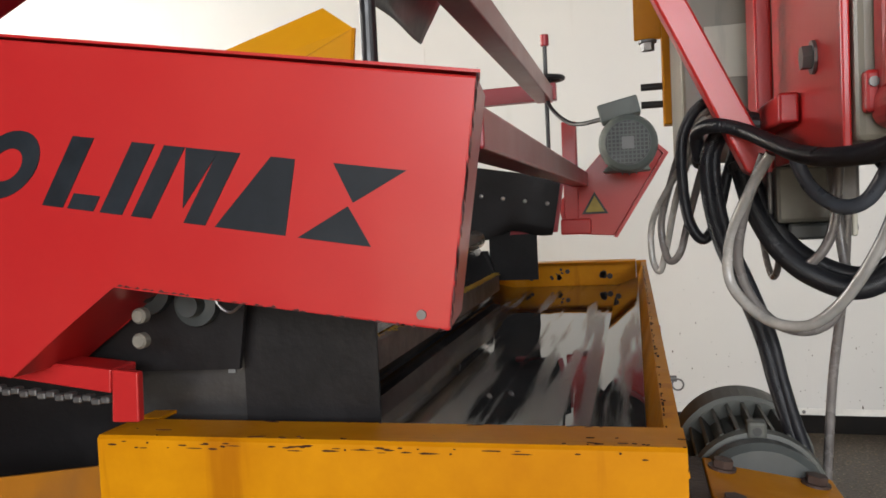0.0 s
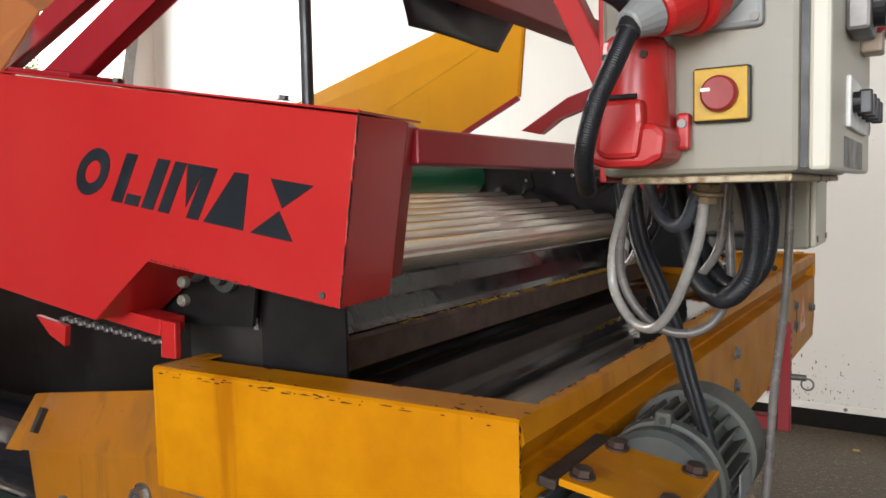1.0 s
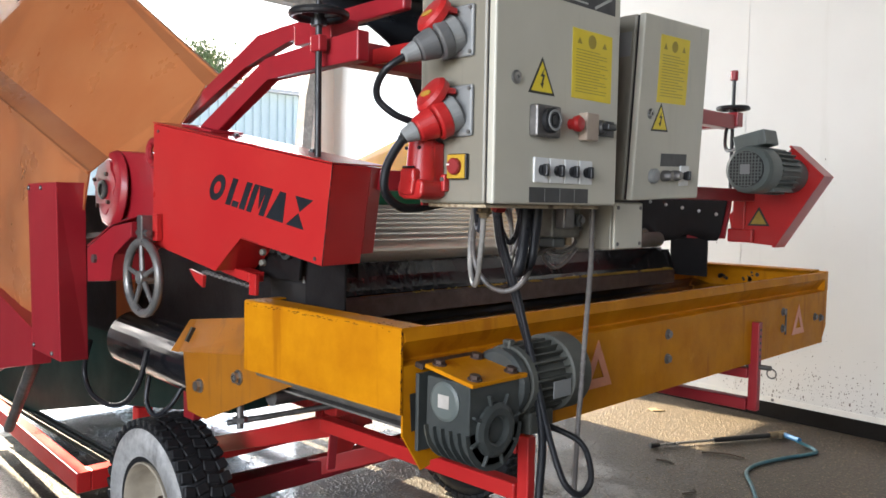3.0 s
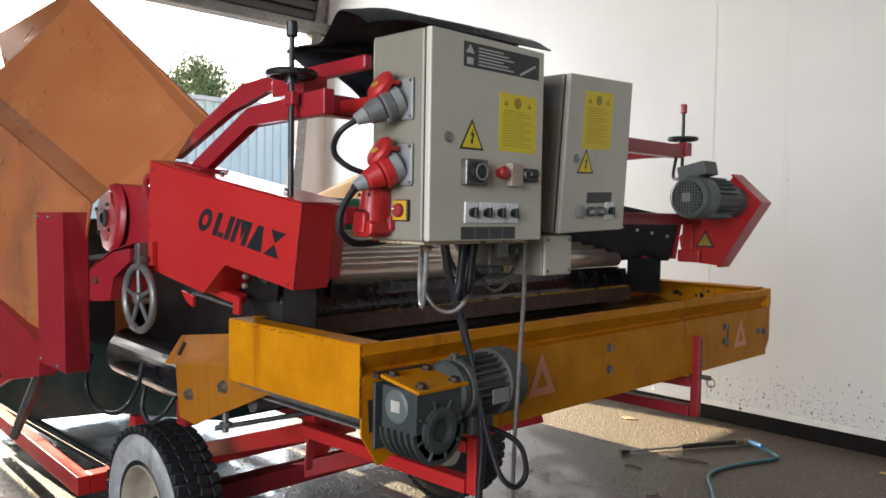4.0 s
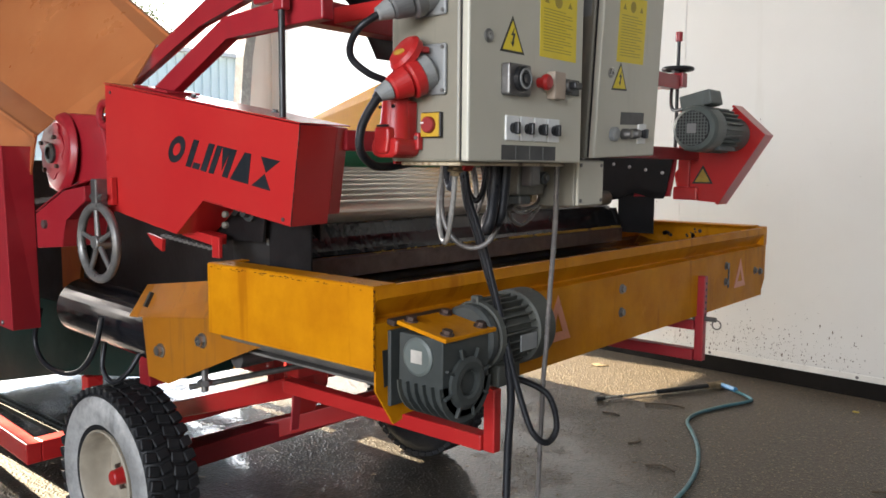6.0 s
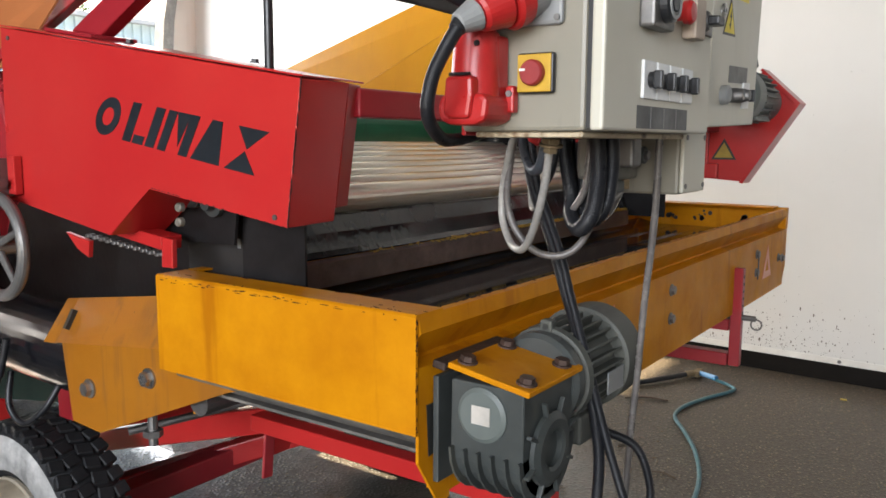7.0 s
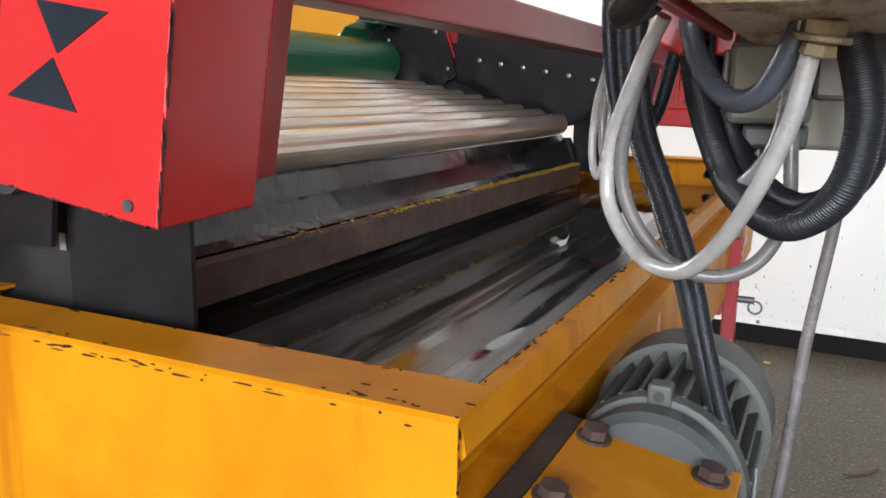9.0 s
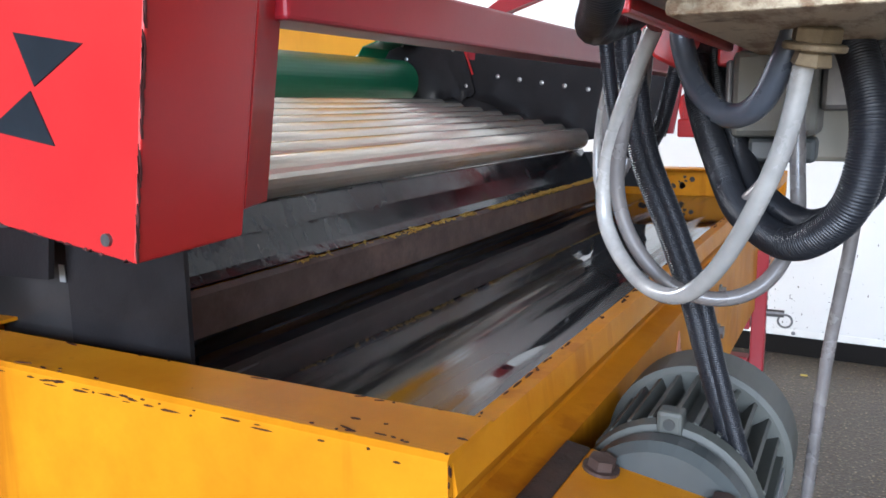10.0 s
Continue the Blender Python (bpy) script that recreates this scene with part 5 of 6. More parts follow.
cable([(0.120, 0.310, 1.705), (0.085, 0.290, 1.734), (0.050, 0.270, 1.736), (0.024, 0.285, 1.700), (0.022, 0.300, 1.640), (0.030, 0.310, 1.585), (0.048, 0.318, 1.560), (0.066, 0.322, 1.585), (0.080, 0.322, 1.640), (0.095, 0.320, 1.690)], 0.0072, CABLE, "black corrugated conduit slung over the bracket", 0.055, "conduit")
BOWS = (([(0.461, 1.655), (0.463, 1.608), (0.433, 1.557), (0.375, 1.542), (0.330, 1.556), (0.310, 1.580)], 0.0046, BROWNCABLE),
        ([(0.520, 1.596), (0.461, 1.556), (0.414, 1.536), (0.376, 1.530), (0.334, 1.544), (0.318, 1.580)], 0.0036, GREYCABLE),
        ([(0.530, 1.590), (0.477, 1.556), (0.423, 1.515), (0.377, 1.501), (0.335, 1.523), (0.313, 1.580)], 0.0046, BROWNCABLE))
for k, (line, r, mat) in enumerate(BOWS):
    cable([(0.158 - 0.007 * k, y, z) for y, z in line], r, mat, "thin grey cable hanging in a bow from the valve block")
cable([tuple(e1), (0.178, -0.205, 1.908), (0.150, -0.205, 1.880), (0.142, -0.195, 1.852), (0.160, -0.170, 1.826), (0.176, -0.135, 1.812), (0.184, -0.116, 1.798)], 0.0072, CABLE, "black plug cable hanging in a loop")
cable([tuple(e2), (0.196, -0.205, 1.745), (0.182, -0.210, 1.712), (0.166, -0.195, 1.674), (0.148, -0.145, 1.648), (0.125, -0.08, 1.644), (0.112, 0.0, 1.652), (0.104, 0.09, 1.668), (0.085, 0.174, 1.690), (0.055, 0.190, 1.700), (0.038, 0.245, 1.695), (0.045, 0.285, 1.660)], 0.0085, CABLE, "black plug cable hanging in a loop", 0.04)
cable([(0.245, 0.385, 1.668), (0.238, 0.392, 1.50), (0.222, 0.402, 1.35), (0.212, 0.405, 1.20), (0.203, 0.408, 1.10), (0.185, 0.42, 0.80), (0.165, 0.43, 0.40), (0.150, 0.44, 0.010)], 0.0064, BROWNCABLE, "straight grey cable running down to the floor")
gl = start("cable_gland", (0.213, 0.036, 1.640), "old brass cable gland under the cabinet", "gland")
part("body", rod((0.2138, 0.0362, 1.6395), (0.215, 0.035, 1.6480), 0.0135, 6, bev=0.001), BRASS, gl)
part("flange", rod((0.2132, 0.0366, 1.6350), (0.2138, 0.0362, 1.6392), 0.0170, 24, bev=0.001), BRASS, gl)
part("cap_nut", rod((0.2118, 0.0378, 1.6270), (0.2132, 0.0366, 1.6348), 0.0112, 6, 0.0098, bev=0.001), BRASS, gl)

# ---- far drive ----
fd = start("drive_motor", (-0.05, 2.1, 1.5), "grey electric motor on a red belt guard with warning sticker", "motor")
fm = (-0.056, 0, 1.806)
part("fan_cowl", lathe([(0.060, -0.01), (0.072, 0.0), (0.078, 0.02), (0.078, 0.11), (0.070, 0.115)], (fm[0], 1.835, fm[2]), (0, 1, 0), 40), FARDUCT, fd)
part("grille", rod((fm[0], 1.818, fm[2]), (fm[0], 1.826, fm[2]), 0.058, 30), BLACK, fd)
for i in range(-5, 6):
    w = math.sqrt(max(0, 0.056 ** 2 - (i * 0.0105) ** 2))
    part("grille_bar", box((fm[0] + i * 0.0105 - 0.0016, 1.814, fm[2] - w), (fm[0] + i * 0.0105 + 0.0016, 1.8175, fm[2] + w)), FARDUCT, fd)
    part("grille_bar", box((fm[0] - w, 1.8145, fm[2] + i * 0.0105 - 0.0016), (fm[0] + w, 1.8172, fm[2] + i * 0.0105 + 0.0016)), FARDUCT, fd)
part("hub_cap", box((fm[0] - 0.016, 1.812, fm[2] - 0.016), (fm[0] + 0.016, 1.8135, fm[2] + 0.016)), CASTGREY, fd)
part("motor_body", rod((fm[0], 1.95, fm[2]), (fm[0], 2.16, fm[2]), 0.064, 36), FARDUCT, fd)
for i in range(24):
    m = Matrix.Translation((fm[0], 0, fm[2])) @ Matrix.Rotation(2 * math.pi * i / 24, 4, "Y")
    part("fin", box((-0.0018, 1.955, 0.060), (0.0018, 2.14, 0.078), m=m), FARDUCT, fd)
tilt = Matrix.Translation((fm[0], 2.0, fm[2])) @ Matrix.Rotation(-0.22, 4, "Y") @ Matrix.Translation((-fm[0], -2.0, -fm[2]))
part("terminal_box", box((fm[0] - 0.055, 1.90, fm[2] + 0.075), (fm[0] + 0.055, 2.02, fm[2] + 0.125), 0.005, m=tilt), FARDUCT, fd)
gpoly = [(-0.055, 1.915), (0.072, 1.790), (-0.115, 1.490), (-0.300, 1.503), (-0.325, 1.62)]
gp = part("belt_guard", prism(gpoly, "y", 2.300, 2.39, 0.003), RED, fd, "red sheet metal belt guard")
part("guard_edge", prism([(-0.060, 1.920), (-0.052, 1.926), (0.092, 1.792), (-0.105, 1.482), (-0.118, 1.486), (0.074, 1.790)], "y", 2.285, 2.395, 0.001), RED, gp)
part("warning_sign", prism([(-0.235, 1.575), (-0.135, 1.575), (-0.185, 1.660)], "y", 2.2972, 2.2995), INK, gp, "yellow warning triangle")
part("sign_field", prism([(-0.221, 1.583), (-0.149, 1.583), (-0.185, 1.644)], "y", 2.2962, 2.2970), plain("grimy_sticker", (0.36, 0.25, 0.03), 0.5, 0, 0.3, 40), gp)
part("mount_post", box((-0.300, 2.285, 1.505), (-0.245, 2.34, 1.93), 0.004), RED, fd)
part("mount_foot", box((-0.315, 2.27, 1.500), (-0.20, 2.298, 1.56), 0.006), RED, fd)
part("motor_foot", prism([(-0.14, 1.720), (0.02, 1.720), (0.0, 1.76), (-0.10, 1.76)], "y", 1.97, 2.15, 0.003), FARDUCT, fd)
part("motor_flange", rod((-0.050, 2.161, 1.795), (-0.050, 2.298, 1.795), 0.074, 36, bev=0.006), FARDUCT, fd)
part("motor_lead", hose([(-0.36, 2.34, 2.06), (-0.33, 2.25, 1.98), (-0.24, 2.08, 1.90), (-0.12, 1.97, 1.90)], 0.008, 8), CABLE, fd)

# the motor is of the next larger size: it grows about its own axis
GROW = Matrix.Translation((fm[0] + 0.004, 0.034, fm[2])) @ Matrix.Diagonal((1.22, 1, 1.22, 1)) @ Matrix.Translation((-fm[0], 0, -fm[2]))
for ob in fd.children:
    if ob.name.split(".")[0] in ("fan_cowl", "grille", "grille_bar", "hub_cap", "motor_body", "fin", "terminal_box"):
        ob.data.transform(GROW)

# ---- hopper ----
hp = start("hopper", (-2.2, 1.2, 1.2), "big orange-yellow feed hopper with dented side panels", "hopper")


def sheet(name, pts, thick, mat, parent, label="", dents=0.0, cuts=10):
    """A flat or bent quad or polygon of sheet metal with a thickness towards +y; dents push it in and out."""
    bm = bmesh.new()
    vs = [bm.verts.new(p) for p in pts]
    f = bm.faces.new(vs)
    if dents and len(pts) == 4:
        bmesh.ops.subdivide_edges(bm, edges=bm.edges[:], cuts=cuts, use_grid_fill=True)
        for v in bm.verts:
            if not v.is_boundary:
                v.co.y += dents * (noise.noise(v.co * 3.2) + 0.5 * noise.noise(v.co * 7.5))
    r = bmesh.ops.extrude_face_region(bm, geom=bm.faces[:])
    bmesh.ops.translate(bm, vec=(0, thick, 0), verts=[v for v in r["geom"] if isinstance(v, bmesh.types.BMVert)])
    return part(name, bm, mat, parent, label, smooth=35)


UTL, UTR, CBR, CBL = (-2.459, 0.150, 2.687), (-1.168, 0.150, 2.036), (-1.483, -0.050, 1.794), (-2.729, -0.050, 2.244)
LIPR, LIPL = (-1.427, -0.137, 1.735), (-3.00, -0.137, 2.274)
sheet("side_panel", [UTR, UTL, CBL, CBR], 0.006, HOP, hp, "dented orange side panel", 0.008)
sheet("side_panel", [LIPR, LIPL, (-3.35, -0.26, 1.22), (-1.78, -0.105, 1.10)], 0.006, HOP, hp, "dented lower side panel", 0.030, 22)
sheet("ledge", [CBR, CBL, (-3.20, -0.050, 2.414), LIPL, LIPR], 0.006, HOP, hp)
sheet("end_panel", [UTL, (-2.887, 0.0, 2.438), (-3.20, -0.050, 2.36), CBL], 0.006, HOP, hp)
sheet("rim", [UTR, (-1.152, 0.200, 2.058), (-2.483, 0.200, 2.798), UTL], 0.008, HOP, hp)
sheet("rim", [UTL, (-2.483, 0.200, 2.798), (-3.45, 0.13, 2.70), (-2.887, 0.0, 2.438)], 0.008, HOP, hp)
sheet("cheek", [UTR, CBR, (-1.40, -0.037, 1.764), (-1.20, 0.03, 1.830)], 0.006, HOP, hp)


def sheet_quad(pts, thick):
    """A flat plate of four corners, thickened upwards."""
    bm = bmesh.new()
    f = bm.faces.new([bm.verts.new(p) for p in pts])
    r = bmesh.ops.extrude_face_region(bm, geom=[f])
    bmesh.ops.translate(bm, vec=(0, 0, thick), verts=[v for v in r["geom"] if isinstance(v, bmesh.types.BMVert)])
    return bm


def bar(name, a, b2, w, h, mat, parent, label=""):
    """A rectangular bar between two places, h high and w wide."""
    a, b2 = Vector(a), Vector(b2)
    d = b2 - a
    m = Matrix.Translation(a) @ d.to_track_quat("Y", "Z").to_matrix().to_4x4()
    return part(name, box((-w / 2, 0, -h / 2), (w / 2, d.length, h / 2), min(w, h) * 0.08, m=m), mat, parent, label)


bar("lip_edge", LIPR, LIPL, 0.012, 0.012, HOP, hp)
bar("rim_edge", (-1.152, 0.205, 2.060), (-2.483, 0.205, 2.800), 0.014, 0.016, HOP, hp)
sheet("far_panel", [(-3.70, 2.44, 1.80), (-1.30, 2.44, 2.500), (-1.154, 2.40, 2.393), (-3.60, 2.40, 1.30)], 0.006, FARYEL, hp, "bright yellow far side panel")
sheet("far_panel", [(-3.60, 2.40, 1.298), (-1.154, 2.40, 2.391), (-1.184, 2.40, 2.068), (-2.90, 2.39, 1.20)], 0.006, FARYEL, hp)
bar("far_edge", (-1.150, 2.398, 2.392), (-1.182, 2.398, 2.060), 0.016, 0.014, YEL, hp)
bar("far_edge", (-1.18, 2.390, 2.055), (-1.55, 2.385, 1.87), 0.02, 0.022, DARKRED, hp)
# board added out of sight to keep the sun off the floor beyond
part("sun_block_board", box((-3.42, 2.085, 0.42), (-3.38, 3.90, 1.47), 0.004), HOP, hp)
part("floor_belt", prism([(-1.35, 1.58), (-3.6, 1.35), (-3.6, 1.33), (-1.35, 1.56)], "y", 0.16, 2.36), RUBBER, hp)
part("underside", prism([(-5.0, 0.06), (-5.0, 1.05), (-1.60, 1.18), (-1.60, 0.76), (-2.80, 0.57)], "y", 0.50, 1.95, 0.01), plain("dark_green_housing", (0.012, 0.030, 0.024), 0.65, 0, 0.3, 6, spec=0.12), hp, "dark green belt housing")

# ---- drive end of the feed unit ----
fe = start("feed_drive", (-1.6, 0.0, 1.0), "dull red feed drive with post, bearing plate and bracket", "machine")
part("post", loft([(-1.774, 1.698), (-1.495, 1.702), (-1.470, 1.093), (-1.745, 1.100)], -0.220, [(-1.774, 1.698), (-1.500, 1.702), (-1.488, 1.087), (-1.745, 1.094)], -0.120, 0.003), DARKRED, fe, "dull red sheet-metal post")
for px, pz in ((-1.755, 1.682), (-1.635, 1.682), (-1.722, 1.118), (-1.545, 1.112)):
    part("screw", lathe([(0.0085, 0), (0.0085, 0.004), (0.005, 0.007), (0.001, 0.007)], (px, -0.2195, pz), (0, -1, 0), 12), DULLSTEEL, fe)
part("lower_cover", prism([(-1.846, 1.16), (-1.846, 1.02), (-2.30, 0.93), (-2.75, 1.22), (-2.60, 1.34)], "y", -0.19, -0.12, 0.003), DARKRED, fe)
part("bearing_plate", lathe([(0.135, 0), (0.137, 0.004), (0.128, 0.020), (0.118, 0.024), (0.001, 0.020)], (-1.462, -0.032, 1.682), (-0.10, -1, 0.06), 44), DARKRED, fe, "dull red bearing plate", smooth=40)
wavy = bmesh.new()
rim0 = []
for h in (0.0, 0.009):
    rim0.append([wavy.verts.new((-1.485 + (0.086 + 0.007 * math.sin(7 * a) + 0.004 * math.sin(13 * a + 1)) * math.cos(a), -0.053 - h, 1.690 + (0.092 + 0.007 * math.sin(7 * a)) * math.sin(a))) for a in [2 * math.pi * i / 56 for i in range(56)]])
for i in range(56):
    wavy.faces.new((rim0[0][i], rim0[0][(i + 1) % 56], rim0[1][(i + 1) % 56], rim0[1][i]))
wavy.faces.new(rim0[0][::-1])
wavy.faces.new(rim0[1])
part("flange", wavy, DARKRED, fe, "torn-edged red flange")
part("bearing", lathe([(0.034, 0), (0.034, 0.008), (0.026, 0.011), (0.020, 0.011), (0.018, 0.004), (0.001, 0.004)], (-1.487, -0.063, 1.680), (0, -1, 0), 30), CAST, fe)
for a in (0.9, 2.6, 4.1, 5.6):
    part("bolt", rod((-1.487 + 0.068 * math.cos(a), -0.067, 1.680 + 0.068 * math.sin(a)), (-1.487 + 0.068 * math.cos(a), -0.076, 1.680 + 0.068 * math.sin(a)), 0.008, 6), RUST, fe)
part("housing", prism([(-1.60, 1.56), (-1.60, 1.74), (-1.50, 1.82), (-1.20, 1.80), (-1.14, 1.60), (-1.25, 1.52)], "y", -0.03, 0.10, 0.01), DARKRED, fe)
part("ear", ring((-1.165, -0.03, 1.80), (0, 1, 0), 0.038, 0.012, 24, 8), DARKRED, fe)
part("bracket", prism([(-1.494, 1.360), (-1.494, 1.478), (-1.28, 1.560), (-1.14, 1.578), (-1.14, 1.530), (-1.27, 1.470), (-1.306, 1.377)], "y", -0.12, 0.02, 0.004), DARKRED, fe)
part("bracket_top", sheet_quad([(-1.49, -0.121, 1.482), (-1.28, -0.121, 1.564), (-1.25, -0.02, 1.600), (-1.44, -0.02, 1.535)], 0.004), DARKRED, fe, "slotted red top plate")
for k in range(3):
    part("slot", sheet_quad([(-1.40 + k * 0.045, -0.085, 1.5345 + k * 0.0165), (-1.37 + k * 0.045, -0.085, 1.5455 + k * 0.0165), (-1.362 + k * 0.045, -0.070, 1.5535 + k * 0.0165), (-1.392 + k * 0.045, -0.070, 1.5425 + k * 0.0165)], 0.002), INK, fe)
part("bolt", rod((-1.42, -0.119, 1.445), (-1.42, -0.130, 1.445), 0.016, 6), DULLSTEEL, fe)
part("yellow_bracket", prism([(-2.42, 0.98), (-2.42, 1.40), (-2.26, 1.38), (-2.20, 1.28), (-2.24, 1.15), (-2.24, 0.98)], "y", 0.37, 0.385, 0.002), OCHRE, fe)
part("strut", rod((-2.04, -0.10, 1.04), (-2.94, 0.05, 0.50), 0.025, 14), DULLSTEEL, fe)
part("stay", prism([(-2.17, 1.012), (-2.17, 1.048), (-2.69, 0.858), (-2.69, 0.822)], "y", -0.11, -0.085, 0.003), RED, fe)

hw = start("handwheel", (-1.075, -0.10, 1.28), "grey cast handwheel with five spokes on its clamp", "handwheel")
WHEELIRON = plain("worn_cast_iron", (0.23, 0.222, 0.21), 0.34, 0.5, 0.4, 30)
HC = Vector((-1.090, -0.105, 1.405))
part("rim", ring(HC, (0, 1, 0), 0.112, 0.0135, 56, 14), WHEELIRON, hw)
for i in range(5):
    a = 0.4 + i * 2 * math.pi / 5
    part("spoke", rod(HC + Vector((0.018 * math.cos(a), 0, 0.018 * math.sin(a))), HC + Vector((0.104 * math.cos(a), 0, 0.104 * math.sin(a))), 0.009, 10, 0.007), WHEELIRON, hw)
part("hub", rod(HC + Vector((0, -0.016, 0)), HC + Vector((0, 0.05, 0)), 0.022, 20, bev=0.003), WHEELIRON, hw)
part("clamp", box((-1.110, -0.115, 1.515), (-1.075, -0.065, 1.600), 0.004), DULLSTEEL, hw)
part("clamp_bolt", rod((-1.13, -0.10, 1.545), (-1.055, -0.10, 1.545), 0.011, 6), DULLSTEEL, hw)
part("mount", box((-1.075, -0.080, 1.52), (-1.045, -0.062, 1.605), 0.002), RED, hw)

# ---- lower inclined conveyor ----
lc = start("discharge_conveyor", (-0.8, 0.6, 0.95), "yellow inclined belt conveyor under the roller unit", "conveyor")
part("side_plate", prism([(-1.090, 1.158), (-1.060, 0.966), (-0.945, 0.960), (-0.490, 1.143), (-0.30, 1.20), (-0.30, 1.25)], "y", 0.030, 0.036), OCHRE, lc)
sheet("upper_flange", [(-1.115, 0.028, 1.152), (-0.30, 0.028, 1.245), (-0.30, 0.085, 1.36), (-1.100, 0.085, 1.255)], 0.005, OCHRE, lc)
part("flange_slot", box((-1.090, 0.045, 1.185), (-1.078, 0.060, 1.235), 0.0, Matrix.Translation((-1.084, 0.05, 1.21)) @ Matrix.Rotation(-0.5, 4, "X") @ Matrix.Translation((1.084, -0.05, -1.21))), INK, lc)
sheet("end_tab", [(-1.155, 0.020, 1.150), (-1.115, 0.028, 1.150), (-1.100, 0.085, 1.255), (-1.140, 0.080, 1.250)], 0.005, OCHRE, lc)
for bx, bz in ((-0.978, 1.062), (-0.745, 1.128)):
    bolt(lc, (bx, 0.030, bz), (0, -1, 0), 0.017, 0.018, STEEL)
part("belt_drum", rod((-1.92, 0.22, 1.075), (-1.06, 0.22, 1.045), 0.112, 40, bev=0.03), plain("shiny_black_belt", (0.010, 0.010, 0.012), 0.15, 0, 0.4, 8, 0.2, 0.002, 0.4), lc, "shiny black rubber belt round its drum")
part("belt", prism([(-1.15, 1.05), (-0.32, 1.23), (-0.32, 1.22), (-1.15, 1.04)], "y", 0.09, 1.6), BELT, lc)
part("return_roller", rod((-0.62, 0.06, 1.09), (-0.62, 1.5, 1.09), 0.03, 16), DULLSTEEL, lc)
part("adjuster", rod((-0.77, 0.05, 0.965), (-0.77, 0.05, 1.04), 0.011, 10), DULLSTEEL, lc)
part("adjuster_nut", rod((-0.77, 0.05, 0.985), (-0.77, 0.05, 1.0), 0.022, 6), DULLSTEEL, lc)

# ---- chassis ----
cs = start("trailer_chassis", (-1.4, 1.1, 0.4), "red welded trailer chassis with wet, chipped paint", "chassis")
bar("side_arm", (-2.25, 0.66, 0.43), (-0.88, 0.545, 0.865), 0.06, 0.075, RED, cs)
bar("side_arm", (-2.05, 0.66, 0.28), (-0.85, 1.90, 0.705), 0.07, 0.085, RED, cs)
bar("side_arm", (-2.25, 1.72, 0.43), (-0.88, 1.80, 0.865), 0.06, 0.075, RED, cs)
part("axle", box((-1.75, 0.43, 0.345), (-1.66, 1.95, 0.435), 0.006), DARKRED, cs)
part("gusset", prism([(0.50, 0.760), (0.50, 0.935), (0.64, 0.935), (0.64, 0.85), (0.57, 0.76)], "x", -0.895, -0.885, 0.002), RED, cs)
part("link", box((-0.835, 0.435, 0.735), (-0.826, 0.470, 0.900), 0.003, Matrix.Translation((-0.83, 0.45, 0.90)) @ Matrix.Rotation(-0.10, 4, "X") @ Matrix.Translation((0.83, -0.45, -0.90))), DARKRED, cs)
part("tie_rod", rod((-1.02, 0.15, 0.91), (-0.78, 0.60, 0.965), 0.010, 10), DULLSTEEL, cs)
part("upright", box((-1.64, 0.31, 0.775), (-1.56, 0.38, 1.00), 0.005), DARKRED, cs)
part("cross_tube", box((-0.93, 0.48, 0.900), (-0.86, 1.95, 0.955), 0.005), RED, cs)
part("tow_beam", prism([(-2.58, 0.24), (-4.6, 0.37), (-4.6, 0.44), (-2.58, 0.31)], "z", 0.215, 0.315, 0.005), RED, cs)
part("tow_beam", box((-2.67, 0.311, 0.215), (-2.58, 2.10, 0.315), 0.005), RED, cs)
# unseen stay, added to carry the board that blocks the sun
part("stay", box((-3.46, 2.02, 0.3155), (-3.425, 2.60, 0.45), 0.004), RED, cs)
part("tow_beam", box((-4.6, 2.00, 0.215), (-2.671, 2.08, 0.315), 0.005), RED, cs)
part("riser", box((-2.66, 0.55, 0.3151), (-2.59, 0.63, 0.58), 0.005), RED, cs)
part("riser", box((-2.66, 1.70, 0.3151), (-2.59, 1.78, 0.58), 0.005), RED, cs)
gt = bmesh.new()
for i in range(48):
    box((-4.72 + i * 0.043, 0.46, 0.268), (-4.72 + i * 0.043 + 0.018, 0.54, 0.285), bm=gt)
for yy in (0.46, 0.50, 0.535):
    box((-4.72, yy, 0.262), (-2.675, yy + 0.006, 0.290), bm=gt)
tagged(part("step_grating", gt, CAST, cs, "dark steel step grating"), kind="stuff")


